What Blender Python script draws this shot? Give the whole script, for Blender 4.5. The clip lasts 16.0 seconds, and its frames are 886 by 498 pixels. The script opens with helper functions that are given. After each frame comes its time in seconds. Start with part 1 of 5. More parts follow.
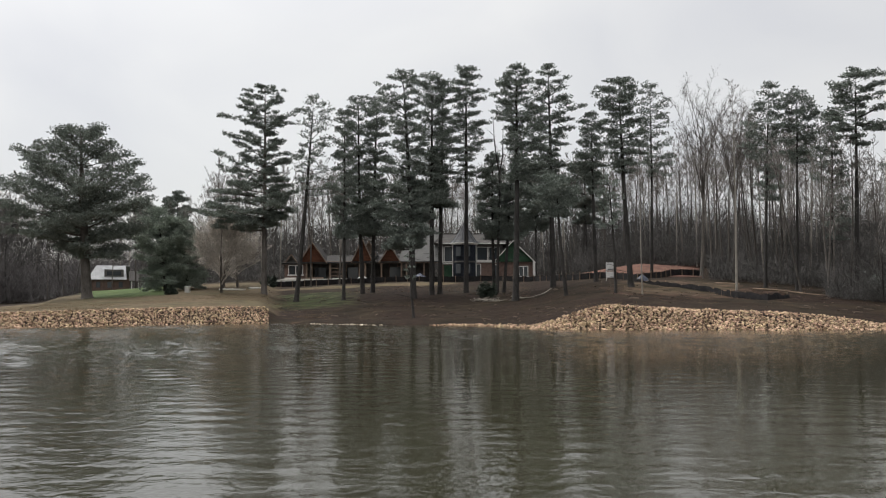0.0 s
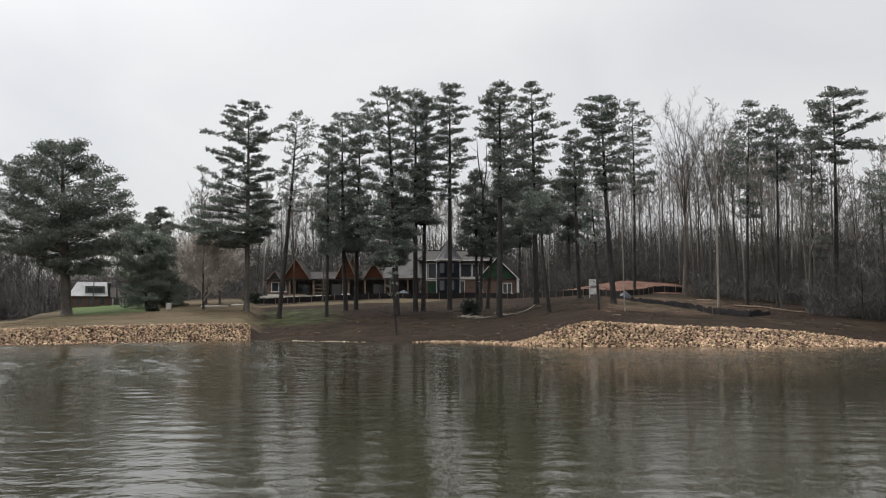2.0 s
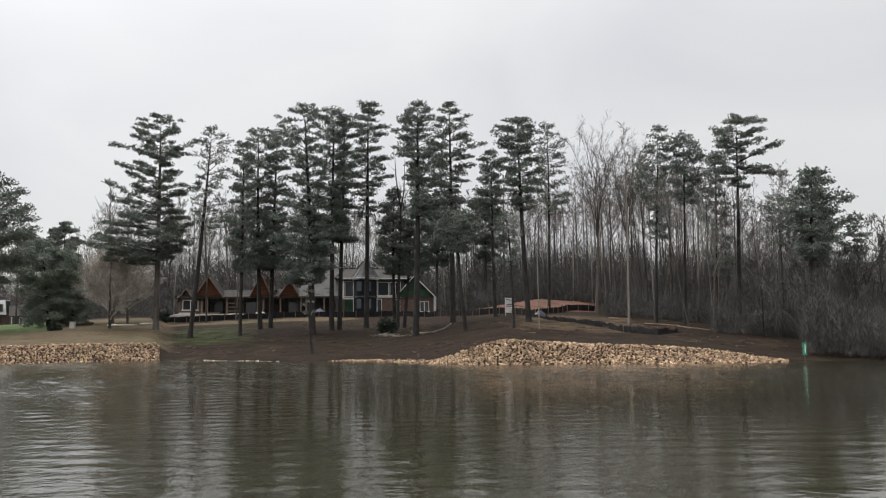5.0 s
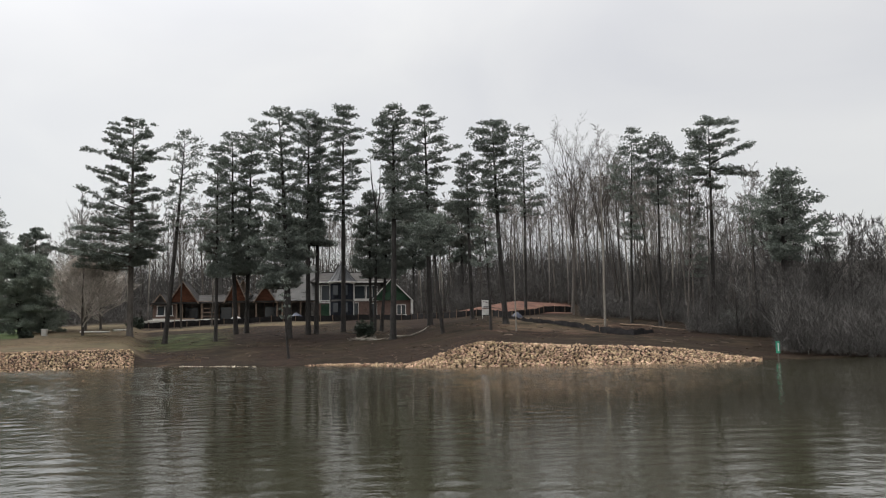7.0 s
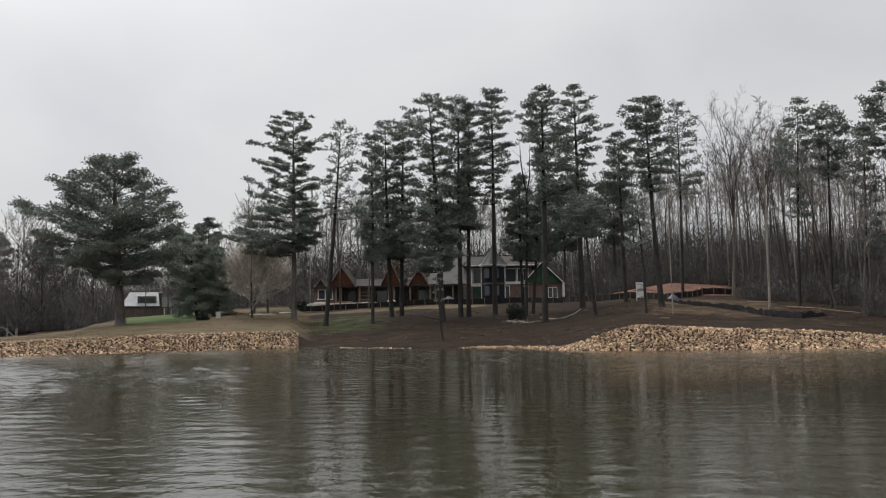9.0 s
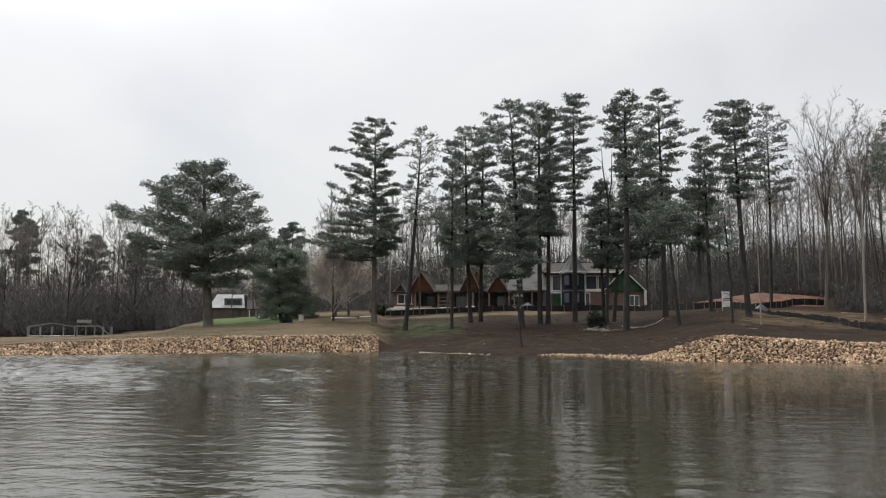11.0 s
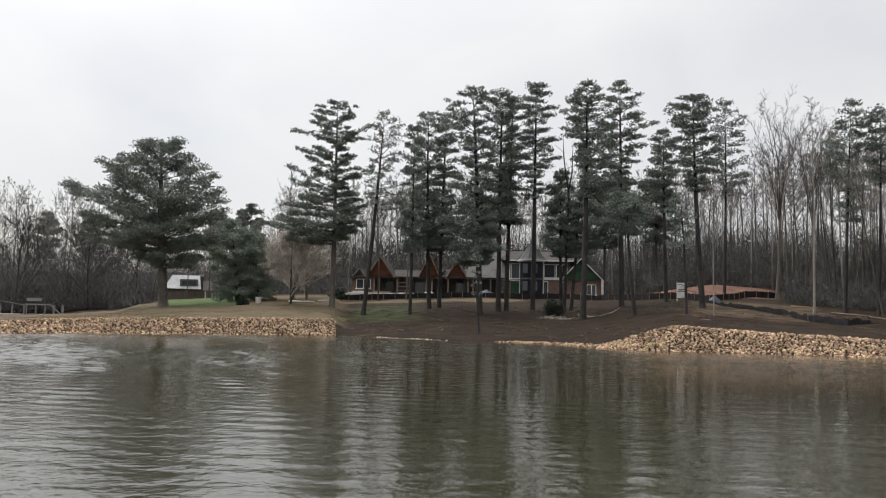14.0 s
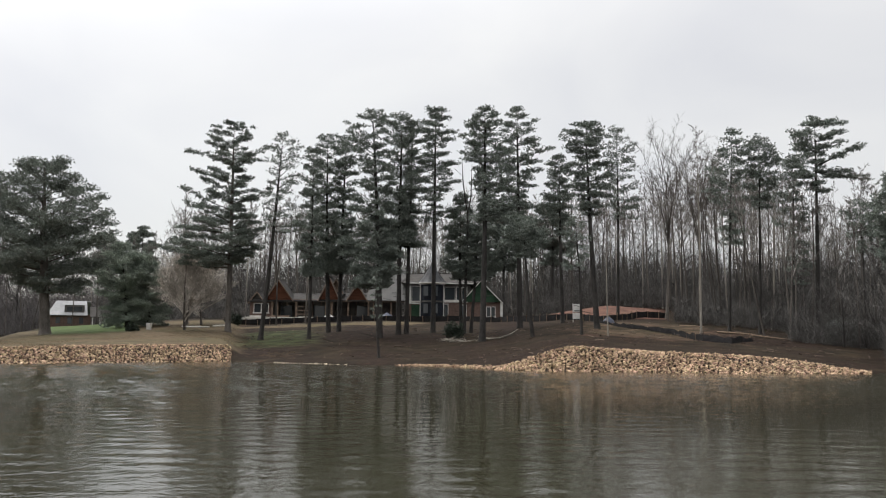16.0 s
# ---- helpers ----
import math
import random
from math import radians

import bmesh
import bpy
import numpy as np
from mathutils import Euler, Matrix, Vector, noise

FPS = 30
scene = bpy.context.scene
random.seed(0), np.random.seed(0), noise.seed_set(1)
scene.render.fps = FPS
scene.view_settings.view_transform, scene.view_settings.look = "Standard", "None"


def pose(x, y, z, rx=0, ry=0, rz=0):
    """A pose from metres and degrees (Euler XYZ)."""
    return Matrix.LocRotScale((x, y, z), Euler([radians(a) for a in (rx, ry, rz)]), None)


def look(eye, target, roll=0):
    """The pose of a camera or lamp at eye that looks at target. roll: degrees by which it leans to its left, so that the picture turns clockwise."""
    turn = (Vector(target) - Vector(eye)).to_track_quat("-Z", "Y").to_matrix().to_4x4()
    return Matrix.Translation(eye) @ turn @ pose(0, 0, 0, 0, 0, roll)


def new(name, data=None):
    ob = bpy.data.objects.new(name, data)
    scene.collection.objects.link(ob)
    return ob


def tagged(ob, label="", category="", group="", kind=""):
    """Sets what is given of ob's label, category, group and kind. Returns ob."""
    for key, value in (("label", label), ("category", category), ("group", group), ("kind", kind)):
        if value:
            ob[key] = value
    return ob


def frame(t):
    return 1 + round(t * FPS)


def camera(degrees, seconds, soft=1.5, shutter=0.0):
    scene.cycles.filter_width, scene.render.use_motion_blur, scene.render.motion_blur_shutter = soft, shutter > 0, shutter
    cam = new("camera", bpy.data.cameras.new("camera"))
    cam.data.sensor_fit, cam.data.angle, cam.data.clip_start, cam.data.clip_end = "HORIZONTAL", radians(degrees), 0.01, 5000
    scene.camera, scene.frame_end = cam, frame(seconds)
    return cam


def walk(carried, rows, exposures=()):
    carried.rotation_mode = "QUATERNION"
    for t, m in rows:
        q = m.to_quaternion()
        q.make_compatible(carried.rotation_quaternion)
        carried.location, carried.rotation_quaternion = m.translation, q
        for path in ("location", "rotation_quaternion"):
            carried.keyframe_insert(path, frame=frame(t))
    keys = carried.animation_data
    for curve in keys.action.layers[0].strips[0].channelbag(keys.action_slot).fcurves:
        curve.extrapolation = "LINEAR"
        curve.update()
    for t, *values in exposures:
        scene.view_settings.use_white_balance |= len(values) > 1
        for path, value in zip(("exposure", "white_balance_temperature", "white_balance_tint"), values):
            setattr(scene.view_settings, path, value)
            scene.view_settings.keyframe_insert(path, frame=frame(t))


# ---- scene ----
cam = camera(57.04, 16.0, soft=1.15)
# seconds, place, turn (tilt, lean, heading)
PATH = [
    (0.0, -0.154, -0.026, 2.000, 93.557, 0.196, 1.069),
    (0.5, -0.107, -0.016, 2.000, 94.059, 0.140, 0.837),
    (1.0, -0.065, -0.009, 2.000, 94.901, -0.134, 0.414),
    (1.5, -0.030, -0.004, 2.000, 95.122, 0.084, 0.159),
    (2.0, 0.000, 0.000, 2.000, 94.730, 0.200, 0.000),
    (2.5, 0.024, 0.002, 2.000, 94.564, -0.146, -0.032),
    (3.0, 0.043, 0.002, 2.000, 94.752, -0.187, -0.191),
    (3.5, 0.057, 0.000, 2.000, 95.159, 0.105, -0.951),
    (4.0, 0.066, -0.003, 2.000, 95.646, -0.169, -2.655),
    (4.5, 0.070, -0.007, 2.000, 96.016, 0.051, -4.411),
    (5.0, 0.070, -0.012, 2.000, 95.989, 0.361, -5.771),
    (5.2, 0.069, -0.015, 2.000, 95.881, 0.358, -6.339),
    (7.3, 0.024, -0.047, 2.000, 96.184, 1.053, -7.384),
    (7.5, 0.017, -0.051, 2.000, 96.008, 0.994, -6.403),
    (8.0, -0.001, -0.059, 2.000, 95.602, 0.672, -3.250),
    (8.5, -0.020, -0.067, 2.000, 95.428, 0.705, 0.082),
    (9.0, -0.039, -0.074, 2.000, 95.150, 0.912, 3.170),
    (11.5, -0.124, -0.085, 2.000, 95.620, -0.533, 9.624),
    (12.0, -0.133, -0.080, 2.000, 95.143, -0.744, 10.769),
    (12.5, -0.138, -0.070, 2.000, 94.342, -0.676, 11.133),
    (13.0, -0.138, -0.056, 2.000, 94.049, -0.914, 9.955),
    (13.5, -0.131, -0.037, 2.000, 94.303, -1.377, 8.022),
    (14.0, -0.118, -0.013, 2.000, 94.637, -1.226, 5.710),
    (14.5, -0.097, 0.018, 2.000, 95.213, -0.944, 2.557),
    (15.0, -0.067, 0.055, 2.000, 96.049, -0.977, 0.178),
    (15.5, -0.027, 0.101, 2.000, 96.487, -0.869, -0.917),
    (16.0, 0.023, 0.155, 2.000, 96.350, -0.411, -1.167),
]
EXPOSURE = [(0.0, 0.0), (8.0, 0.0), (9.0, -0.2), (11.5, 0.06), (16.0, 0.09)]
walk(cam, [(t, pose(*row)) for t, *row in PATH], EXPOSURE)

# ---------------------------------------------------------------- sky and sun
SUN_AZ, SUN_EL = -52.0, 38.0          # degrees from north (+y) towards east (+x), and above the horizon


def build_world():
    w = bpy.data.worlds.new("overcast_sky")
    scene.world = w
    w.use_nodes = True
    nt = w.node_tree
    nt.nodes.clear()
    n, l = nt.nodes.new, nt.links.new
    out = n("ShaderNodeOutputWorld")
    add = n("ShaderNodeAddShader")
    sky = n("ShaderNodeTexSky")
    sky.sky_type = "NISHITA"
    sky.sun_disc = False
    sky.sun_elevation = radians(SUN_EL)
    sky.sun_rotation = radians(SUN_AZ)
    b1 = n("ShaderNodeBackground")
    b1.inputs["Strength"].default_value = 0.02
    l(sky.outputs[0], b1.inputs[0])
    tc = n("ShaderNodeTexCoord")
    mp = n("ShaderNodeMapping")
    mp.inputs["Scale"].default_value = (1.0, 1.0, 1.7)
    mp.inputs["Rotation"].default_value = (0.25, 0.5, 0.3)
    l(tc.outputs["Generated"], mp.inputs[0])
    nz = n("ShaderNodeTexNoise")
    nz.inputs["Scale"].default_value = 2.6
    nz.inputs["Detail"].default_value = 5
    nz.inputs["Roughness"].default_value = 0.45
    nz.inputs["Distortion"].default_value = 0.6
    l(mp.outputs[0], nz.inputs["Vector"])
    rp = n("ShaderNodeValToRGB")
    rp.color_ramp.elements[0].position = 0.30
    rp.color_ramp.elements[0].color = (0.682, 0.675, 0.682, 1)
    rp.color_ramp.elements[1].position = 0.66
    rp.color_ramp.elements[1].color = (0.802, 0.788, 0.764, 1)
    l(nz.outputs["Fac"], rp.inputs[0])
    b2 = n("ShaderNodeBackground")
    b2.inputs["Strength"].default_value = 1.0
    # an overcast sky is brighter overhead than at the horizon
    sx = n("ShaderNodeSeparateXYZ")
    l(tc.outputs["Generated"], sx.inputs[0])
    up = n("ShaderNodeFloatCurve")
    pts = up.mapping.curves[0].points
    pts[0].location = (0.0, 0.46)
    pts[1].location = (1.0, 1.0)
    for px, py in ((0.2, 0.50), (0.38, 0.56), (0.55, 0.85)):
        pts.new(px, py)
    up.mapping.update()
    l(sx.outputs["Z"], up.inputs["Value"])
    gain = n("ShaderNodeVectorMath")
    gain.operation = "SCALE"
    l(rp.outputs[0], gain.inputs[0])
    twice = n("ShaderNodeMath")
    twice.operation = "MULTIPLY"
    twice.inputs[1].default_value = 2.0
    l(up.outputs[0], twice.inputs[0])
    # and brighter towards the veiled sun
    a, e = radians(SUN_AZ), radians(SUN_EL)
    near = n("ShaderNodeVectorMath")
    near.operation = "DOT_PRODUCT"
    near.inputs[1].default_value = (math.sin(a) * math.cos(e), math.cos(a) * math.cos(e), math.sin(e))
    l(tc.outputs["Generated"], near.inputs[0])
    pos = n("ShaderNodeMath")
    pos.operation = "MAXIMUM"
    l(near.outputs["Value"], pos.inputs[0])
    pos.inputs[1].default_value = 0.0
    cube = n("ShaderNodeMath")
    cube.operation = "POWER"
    l(pos.outputs[0], cube.inputs[0])
    cube.inputs[1].default_value = 4.0
    high = n("ShaderNodeMath")
    high.operation = "MULTIPLY"
    l(cube.outputs[0], high.inputs[0])
    steep = n("ShaderNodeMath")
    steep.operation = "MULTIPLY"
    l(sx.outputs["Z"], steep.inputs[0])
    l(sx.outputs["Z"], steep.inputs[1])
    steeper = n("ShaderNodeMath")
    steeper.operation = "POWER"
    steeper.inputs[1].default_value = 2.0
    l(steep.outputs[0], steeper.inputs[0])
    l(steeper.outputs[0], high.inputs[1])
    veil = n("ShaderNodeMath")
    veil.operation = "MULTIPLY_ADD"
    l(high.outputs[0], veil.inputs[0])
    veil.inputs[1].default_value = 18.0
    veil.inputs[2].default_value = 0.89
    both = n("ShaderNodeMath")
    both.operation = "MULTIPLY"
    l(twice.outputs[0], both.inputs[0])
    l(veil.outputs[0], both.inputs[1])
    l(both.outputs[0], gain.inputs["Scale"])
    l(gain.outputs[0], b2.inputs[0])
    l(b1.outputs[0], add.inputs[0])
    l(b2.outputs[0], add.inputs[1])
    l(add.outputs[0], out.inputs[0])


build_world()
sun = new("sun", bpy.data.lights.new("sun", "SUN"))
sun.data.energy = 0.8
sun.data.angle = radians(30)
sun.data.color = (1.0, 0.95, 0.86)
_a, _e = radians(SUN_AZ), radians(SUN_EL)
sun.matrix_world = look((0, 0, 0), (-math.sin(_a) * math.cos(_e), -math.cos(_a) * math.cos(_e), -math.sin(_e)))


# ---------------------------------------------------------------- materials
MATT = ("standing_metal_roof", "blue_grey_turret_cladding", "green_sheathing", "pale_metal_roofing", "pine_needles", "pale_pine_needles", "cedar_leaves", "dark_shrub_leaves")


def mat(name, dark, light, scale=3.0, fine=30.0, rough=0.85, bump=0.3, stretch=(1, 1, 1), vary=0.0, metal=0.0, lo=0.35, hi=0.65, hues=0.0):
    """A surface between two colours, mottled at two sizes, with relief; vary: how far single pieces differ in lightness."""
    m = bpy.data.materials.new(name)
    m.use_nodes = True
    nt = m.node_tree
    n, l = nt.nodes.new, nt.links.new
    bs = nt.nodes["Principled BSDF"]
    geo = n("ShaderNodeNewGeometry")
    mp = n("ShaderNodeMapping")
    mp.inputs["Scale"].default_value = stretch
    l(geo.outputs["Position"], mp.inputs[0])
    a = n("ShaderNodeTexNoise")
    a.inputs["Scale"].default_value = scale
    a.inputs["Detail"].default_value = 4
    l(mp.outputs[0], a.inputs["Vector"])
    b = n("ShaderNodeTexNoise")
    b.inputs["Scale"].default_value = fine
    b.inputs["Detail"].default_value = 3
    l(mp.outputs[0], b.inputs["Vector"])
    mx = n("ShaderNodeMath")
    mx.operation = "MULTIPLY_ADD"
    l(b.outputs["Fac"], mx.inputs[0])
    mx.inputs[1].default_value = 0.45
    sc = n("ShaderNodeMath")
    sc.operation = "MULTIPLY"
    l(a.outputs["Fac"], sc.inputs[0])
    sc.inputs[1].default_value = 0.55
    l(sc.outputs[0], mx.inputs[2])
    rp = n("ShaderNodeValToRGB")
    rp.color_ramp.elements[0].position = lo
    rp.color_ramp.elements[0].color = (*dark, 1)
    rp.color_ramp.elements[1].position = hi
    rp.color_ramp.elements[1].color = (*light, 1)
    l(mx.outputs[0], rp.inputs[0])
    col = rp.outputs[0]
    if vary:
        oi = n("ShaderNodeObjectInfo")
        sm = n("ShaderNodeMath")
        l(oi.outputs["Random"], sm.inputs[0])
        l(geo.outputs["Random Per Island"], sm.inputs[1])
        fr = n("ShaderNodeMath")
        fr.operation = "FRACT"
        l(sm.outputs[0], fr.inputs[0])
        mr = n("ShaderNodeMapRange")
        mr.inputs["To Min"].default_value = 1 - vary
        mr.inputs["To Max"].default_value = 1 + vary
        l(fr.outputs[0], mr.inputs["Value"])
        hs = n("ShaderNodeHueSaturation")
        l(mr.outputs[0], hs.inputs["Value"])
        l(col, hs.inputs["Color"])
        if hues:
            h2 = n("ShaderNodeMath")
            h2.operation = "MULTIPLY"
            l(fr.outputs[0], h2.inputs[0])
            h2.inputs[1].default_value = 7.31
            h3 = n("ShaderNodeMath")
            h3.operation = "FRACT"
            l(h2.outputs[0], h3.inputs[0])
            h4 = n("ShaderNodeMapRange")
            h4.inputs["To Min"].default_value = 0.5 - hues
            h4.inputs["To Max"].default_value = 0.5 + hues
            l(h3.outputs[0], h4.inputs["Value"])
            l(h4.outputs[0], hs.inputs["Hue"])
        col = hs.outputs[0]
    l(col, bs.inputs["Base Color"])
    bs.inputs["Roughness"].default_value = rough
    bs.inputs["Metallic"].default_value = metal
    bs.inputs["Specular IOR Level"].default_value = 0.5 if rough < 0.8 and name not in MATT else 0.08
    if bump:
        bp = n("ShaderNodeBump")
        bp.inputs["Strength"].default_value = bump
        bp.inputs["Distance"].default_value = 0.03
        l(mx.outputs[0], bp.inputs["Height"])
        l(bp.outputs[0], bs.inputs["Normal"])
    return m


NEEDLE = mat("pine_needles", (0.098, 0.114, 0.100), (0.218, 0.244, 0.214), 0.5, 9, 0.65, 0, vary=0.35)
NEEDLE_PALE = mat("pale_pine_needles", (0.098, 0.112, 0.098), (0.215, 0.240, 0.210), 0.9, 9, 0.65, 0, vary=0.35)
CEDAR = mat("cedar_leaves", (0.155, 0.186, 0.158), (0.305, 0.342, 0.288), 0.9, 9, 0.7, 0, vary=0.3)
PINE_BARK = mat("pine_bark", (0.021, 0.020, 0.019), (0.054, 0.050, 0.047), 2.2, 12, 0.95, 0.6, (1, 1, 0.35))
GREY_BARK = mat("grey_bark", (0.045, 0.040, 0.036), (0.120, 0.108, 0.097), 1.5, 10, 0.95, 0.4, (1, 1, 0.3), vary=0.3)
PALE_BARK = mat("pale_bark", (0.12, 0.108, 0.092), (0.26, 0.24, 0.21), 1.8, 9, 0.9, 0.3, (1, 1, 0.4))
PALE_TWIG = mat("pinkish_grey_twigs", (0.22, 0.20, 0.178), (0.44, 0.40, 0.36), 0.5, 8, 0.95, 0, vary=0.3)
SHRUB_LEAF = mat("dark_shrub_leaves", (0.018, 0.024, 0.018), (0.050, 0.062, 0.048), 0.9, 9, 0.6, 0, vary=0.3)
TWIG = mat("brown_twigs", (0.098, 0.090, 0.084), (0.225, 0.208, 0.192), 0.5, 8, 0.95, 0, vary=0.4)
DRY_GRASS = mat("dry_grass_blades", (0.062, 0.046, 0.028), (0.138, 0.104, 0.064), 0.5, 8, 0.9, 0, vary=0.35)
BRUSH = mat("undergrowth_twigs", (0.043, 0.041, 0.039), (0.106, 0.101, 0.096), 0.4, 8, 0.95, 0, vary=0.4)
# distance haze over the far stems is put into this lighter mauve-grey
HAZED_TWIG = mat("hazed_far_twigs", (0.075, 0.069, 0.069), (0.165, 0.155, 0.152), 0.1, 2, 0.95, 0, vary=0.35)
STICK = mat("dead_sticks", (0.035, 0.027, 0.021), (0.105, 0.084, 0.068), 1.5, 12, 0.95, 0.2, vary=0.5)
STONE = mat("buff_riprap_stone", (0.085, 0.054, 0.036), (0.40, 0.290, 0.195), 1.1, 14, 0.9, 0.5, vary=0.45, hues=0.022)
STONE_GREY = mat("grey_riprap_stone", (0.20, 0.175, 0.14), (0.50, 0.44, 0.35), 1.1, 14, 0.9, 0.5, vary=0.32)
WHITE_PAINT = mat("white_trim", (0.40, 0.39, 0.37), (0.62, 0.61, 0.59), 2, 22, 0.6, 0.1)
ROOF_GREY = mat("grey_roof_underlay", (0.055, 0.055, 0.054), (0.095, 0.093, 0.089), 0.8, 18, 0.85, 0.3)
ROOF_DARK = mat("dark_roof_felt", (0.018, 0.017, 0.017), (0.045, 0.042, 0.040), 0.9, 16, 0.9, 0.4)
PALE_METAL = mat("pale_metal_roofing", (0.18, 0.183, 0.187), (0.28, 0.284, 0.288), 0.8, 10, 0.55, 0.1)
ROOF_BROWN = mat("brown_shingle", (0.022, 0.021, 0.020), (0.052, 0.048, 0.045), 0.9, 16, 0.9, 0.4, (1, 1, 3))
METAL = mat("standing_metal_roof", (0.022, 0.023, 0.025), (0.050, 0.051, 0.054), 0.9, 9, 0.55, 0.1)
RAW_WOOD = mat("raw_orange_boards", (0.042, 0.018, 0.012), (0.098, 0.042, 0.025), 1.2, 12, 0.8, 0.2, (1, 1, 6))
FRAMING = mat("pale_framing_lumber", (0.12, 0.088, 0.068), (0.22, 0.165, 0.13), 1.5, 16, 0.8, 0.2)
SHEATH_GREEN = mat("green_sheathing", (0.016, 0.036, 0.022), (0.034, 0.066, 0.040), 0.8, 10, 0.7, 0.1)
SLATE_WALL = mat("blue_grey_turret_cladding", (0.007, 0.0085, 0.012), (0.018, 0.021, 0.028), 1.2, 14, 0.75, 0.3, (1, 1, 3))
BRICK = mat("pinkish_brick", (0.072, 0.048, 0.040), (0.138, 0.096, 0.082), 2.5, 26, 0.9, 0.4)
STUCCO = mat("grey_siding", (0.055, 0.053, 0.050), (0.102, 0.098, 0.092), 1.2, 14, 0.85, 0.2)
DARK_IN = mat("dark_interior_boards", (0.045, 0.042, 0.040), (0.105, 0.095, 0.086), 1.5, 14, 0.9, 0.1)
FABRIC = mat("black_silt_fabric", (0.010, 0.010, 0.011), (0.030, 0.028, 0.028), 2.0, 20, 0.85, 0.5)
STAKE = mat("weathered_stake", (0.10, 0.072, 0.052), (0.20, 0.15, 0.11), 3, 25, 0.9, 0.3, vary=0.25)
GREEN_SIGN = mat("green_sign_paint", (0.010, 0.17, 0.10), (0.020, 0.25, 0.15), 3, 30, 0.5, 0.05)
DARK_PRINT = mat("dark_print", (0.05, 0.05, 0.05), (0.09, 0.09, 0.09), 5, 30, 0.6, 0)
GREY_WOOD = mat("weathered_grey_wood", (0.17, 0.16, 0.145), (0.30, 0.285, 0.26), 1.5, 16, 0.9, 0.3)
DOCK_STEEL = mat("dull_dock_steel", (0.12, 0.125, 0.13), (0.21, 0.215, 0.22), 2, 20, 0.6, 0.1)
CONCRETE = mat("pale_concrete", (0.36, 0.35, 0.32), (0.52, 0.50, 0.47), 1.2, 18, 0.9, 0.2)
TARP = mat("blue_tarp", (0.012, 0.017, 0.032), (0.026, 0.034, 0.060), 2, 12, 0.6, 0.4)


def glass_material():
    m = bpy.data.materials.new("window_glass")
    m.use_nodes = True
    bs = m.node_tree.nodes["Principled BSDF"]
    bs.inputs["Base Color"].default_value = (0.03, 0.035, 0.04, 1)
    bs.inputs["Roughness"].default_value = 0.08
    bs.inputs["IOR"].default_value = 1.5
    return m


GLASS = glass_material()


def water_material():
    m = bpy.data.materials.new("lake_water")
    m.use_nodes = True
    nt = m.node_tree
    n, l = nt.nodes.new, nt.links.new
    bs = nt.nodes["Principled BSDF"]
    geo = n("ShaderNodeNewGeometry")
    big = n("ShaderNodeTexNoise")
    big.inputs["Scale"].default_value = 0.07
    big.inputs["Detail"].default_value = 3
    l(geo.outputs["Position"], big.inputs["Vector"])
    rp = n("ShaderNodeValToRGB")
    rp.color_ramp.elements[0].position = 0.35
    rp.color_ramp.elements[0].color = (0.0160, 0.0150, 0.0080, 1)
    rp.color_ramp.elements[1].position = 0.7
    rp.color_ramp.elements[1].color = (0.0250, 0.0240, 0.0130, 1)
    l(big.outputs["Fac"], rp.inputs[0])
    l(rp.outputs[0], bs.inputs["Base Color"])
    bs.inputs["Roughness"].default_value = 0.05
    bs.inputs["IOR"].default_value = 1.7
    mp = n("ShaderNodeMapping")
    mp.inputs["Scale"].default_value = (0.9, 1.0, 1.0)
    mp.inputs["Rotation"].default_value = (0, 0, -0.12)
    l(geo.outputs["Position"], mp.inputs[0])
    r1 = n("ShaderNodeTexNoise")
    r1.inputs["Scale"].default_value = 5.0
    r1.inputs["Detail"].default_value = 3.0
    r1.inputs["Roughness"].default_value = 0.5
    l(mp.outputs[0], r1.inputs["Vector"])
    chop = n("ShaderNodeAttribute")
    chop.attribute_name = "chop"
    bp = n("ShaderNodeBump")
    l(chop.outputs["Fac"], bp.inputs["Strength"])
    bp.inputs["Distance"].default_value = 0.034
    l(r1.outputs["Fac"], bp.inputs["Height"])
    l(bp.outputs[0], bs.inputs["Normal"])
    return m


WATER = water_material()


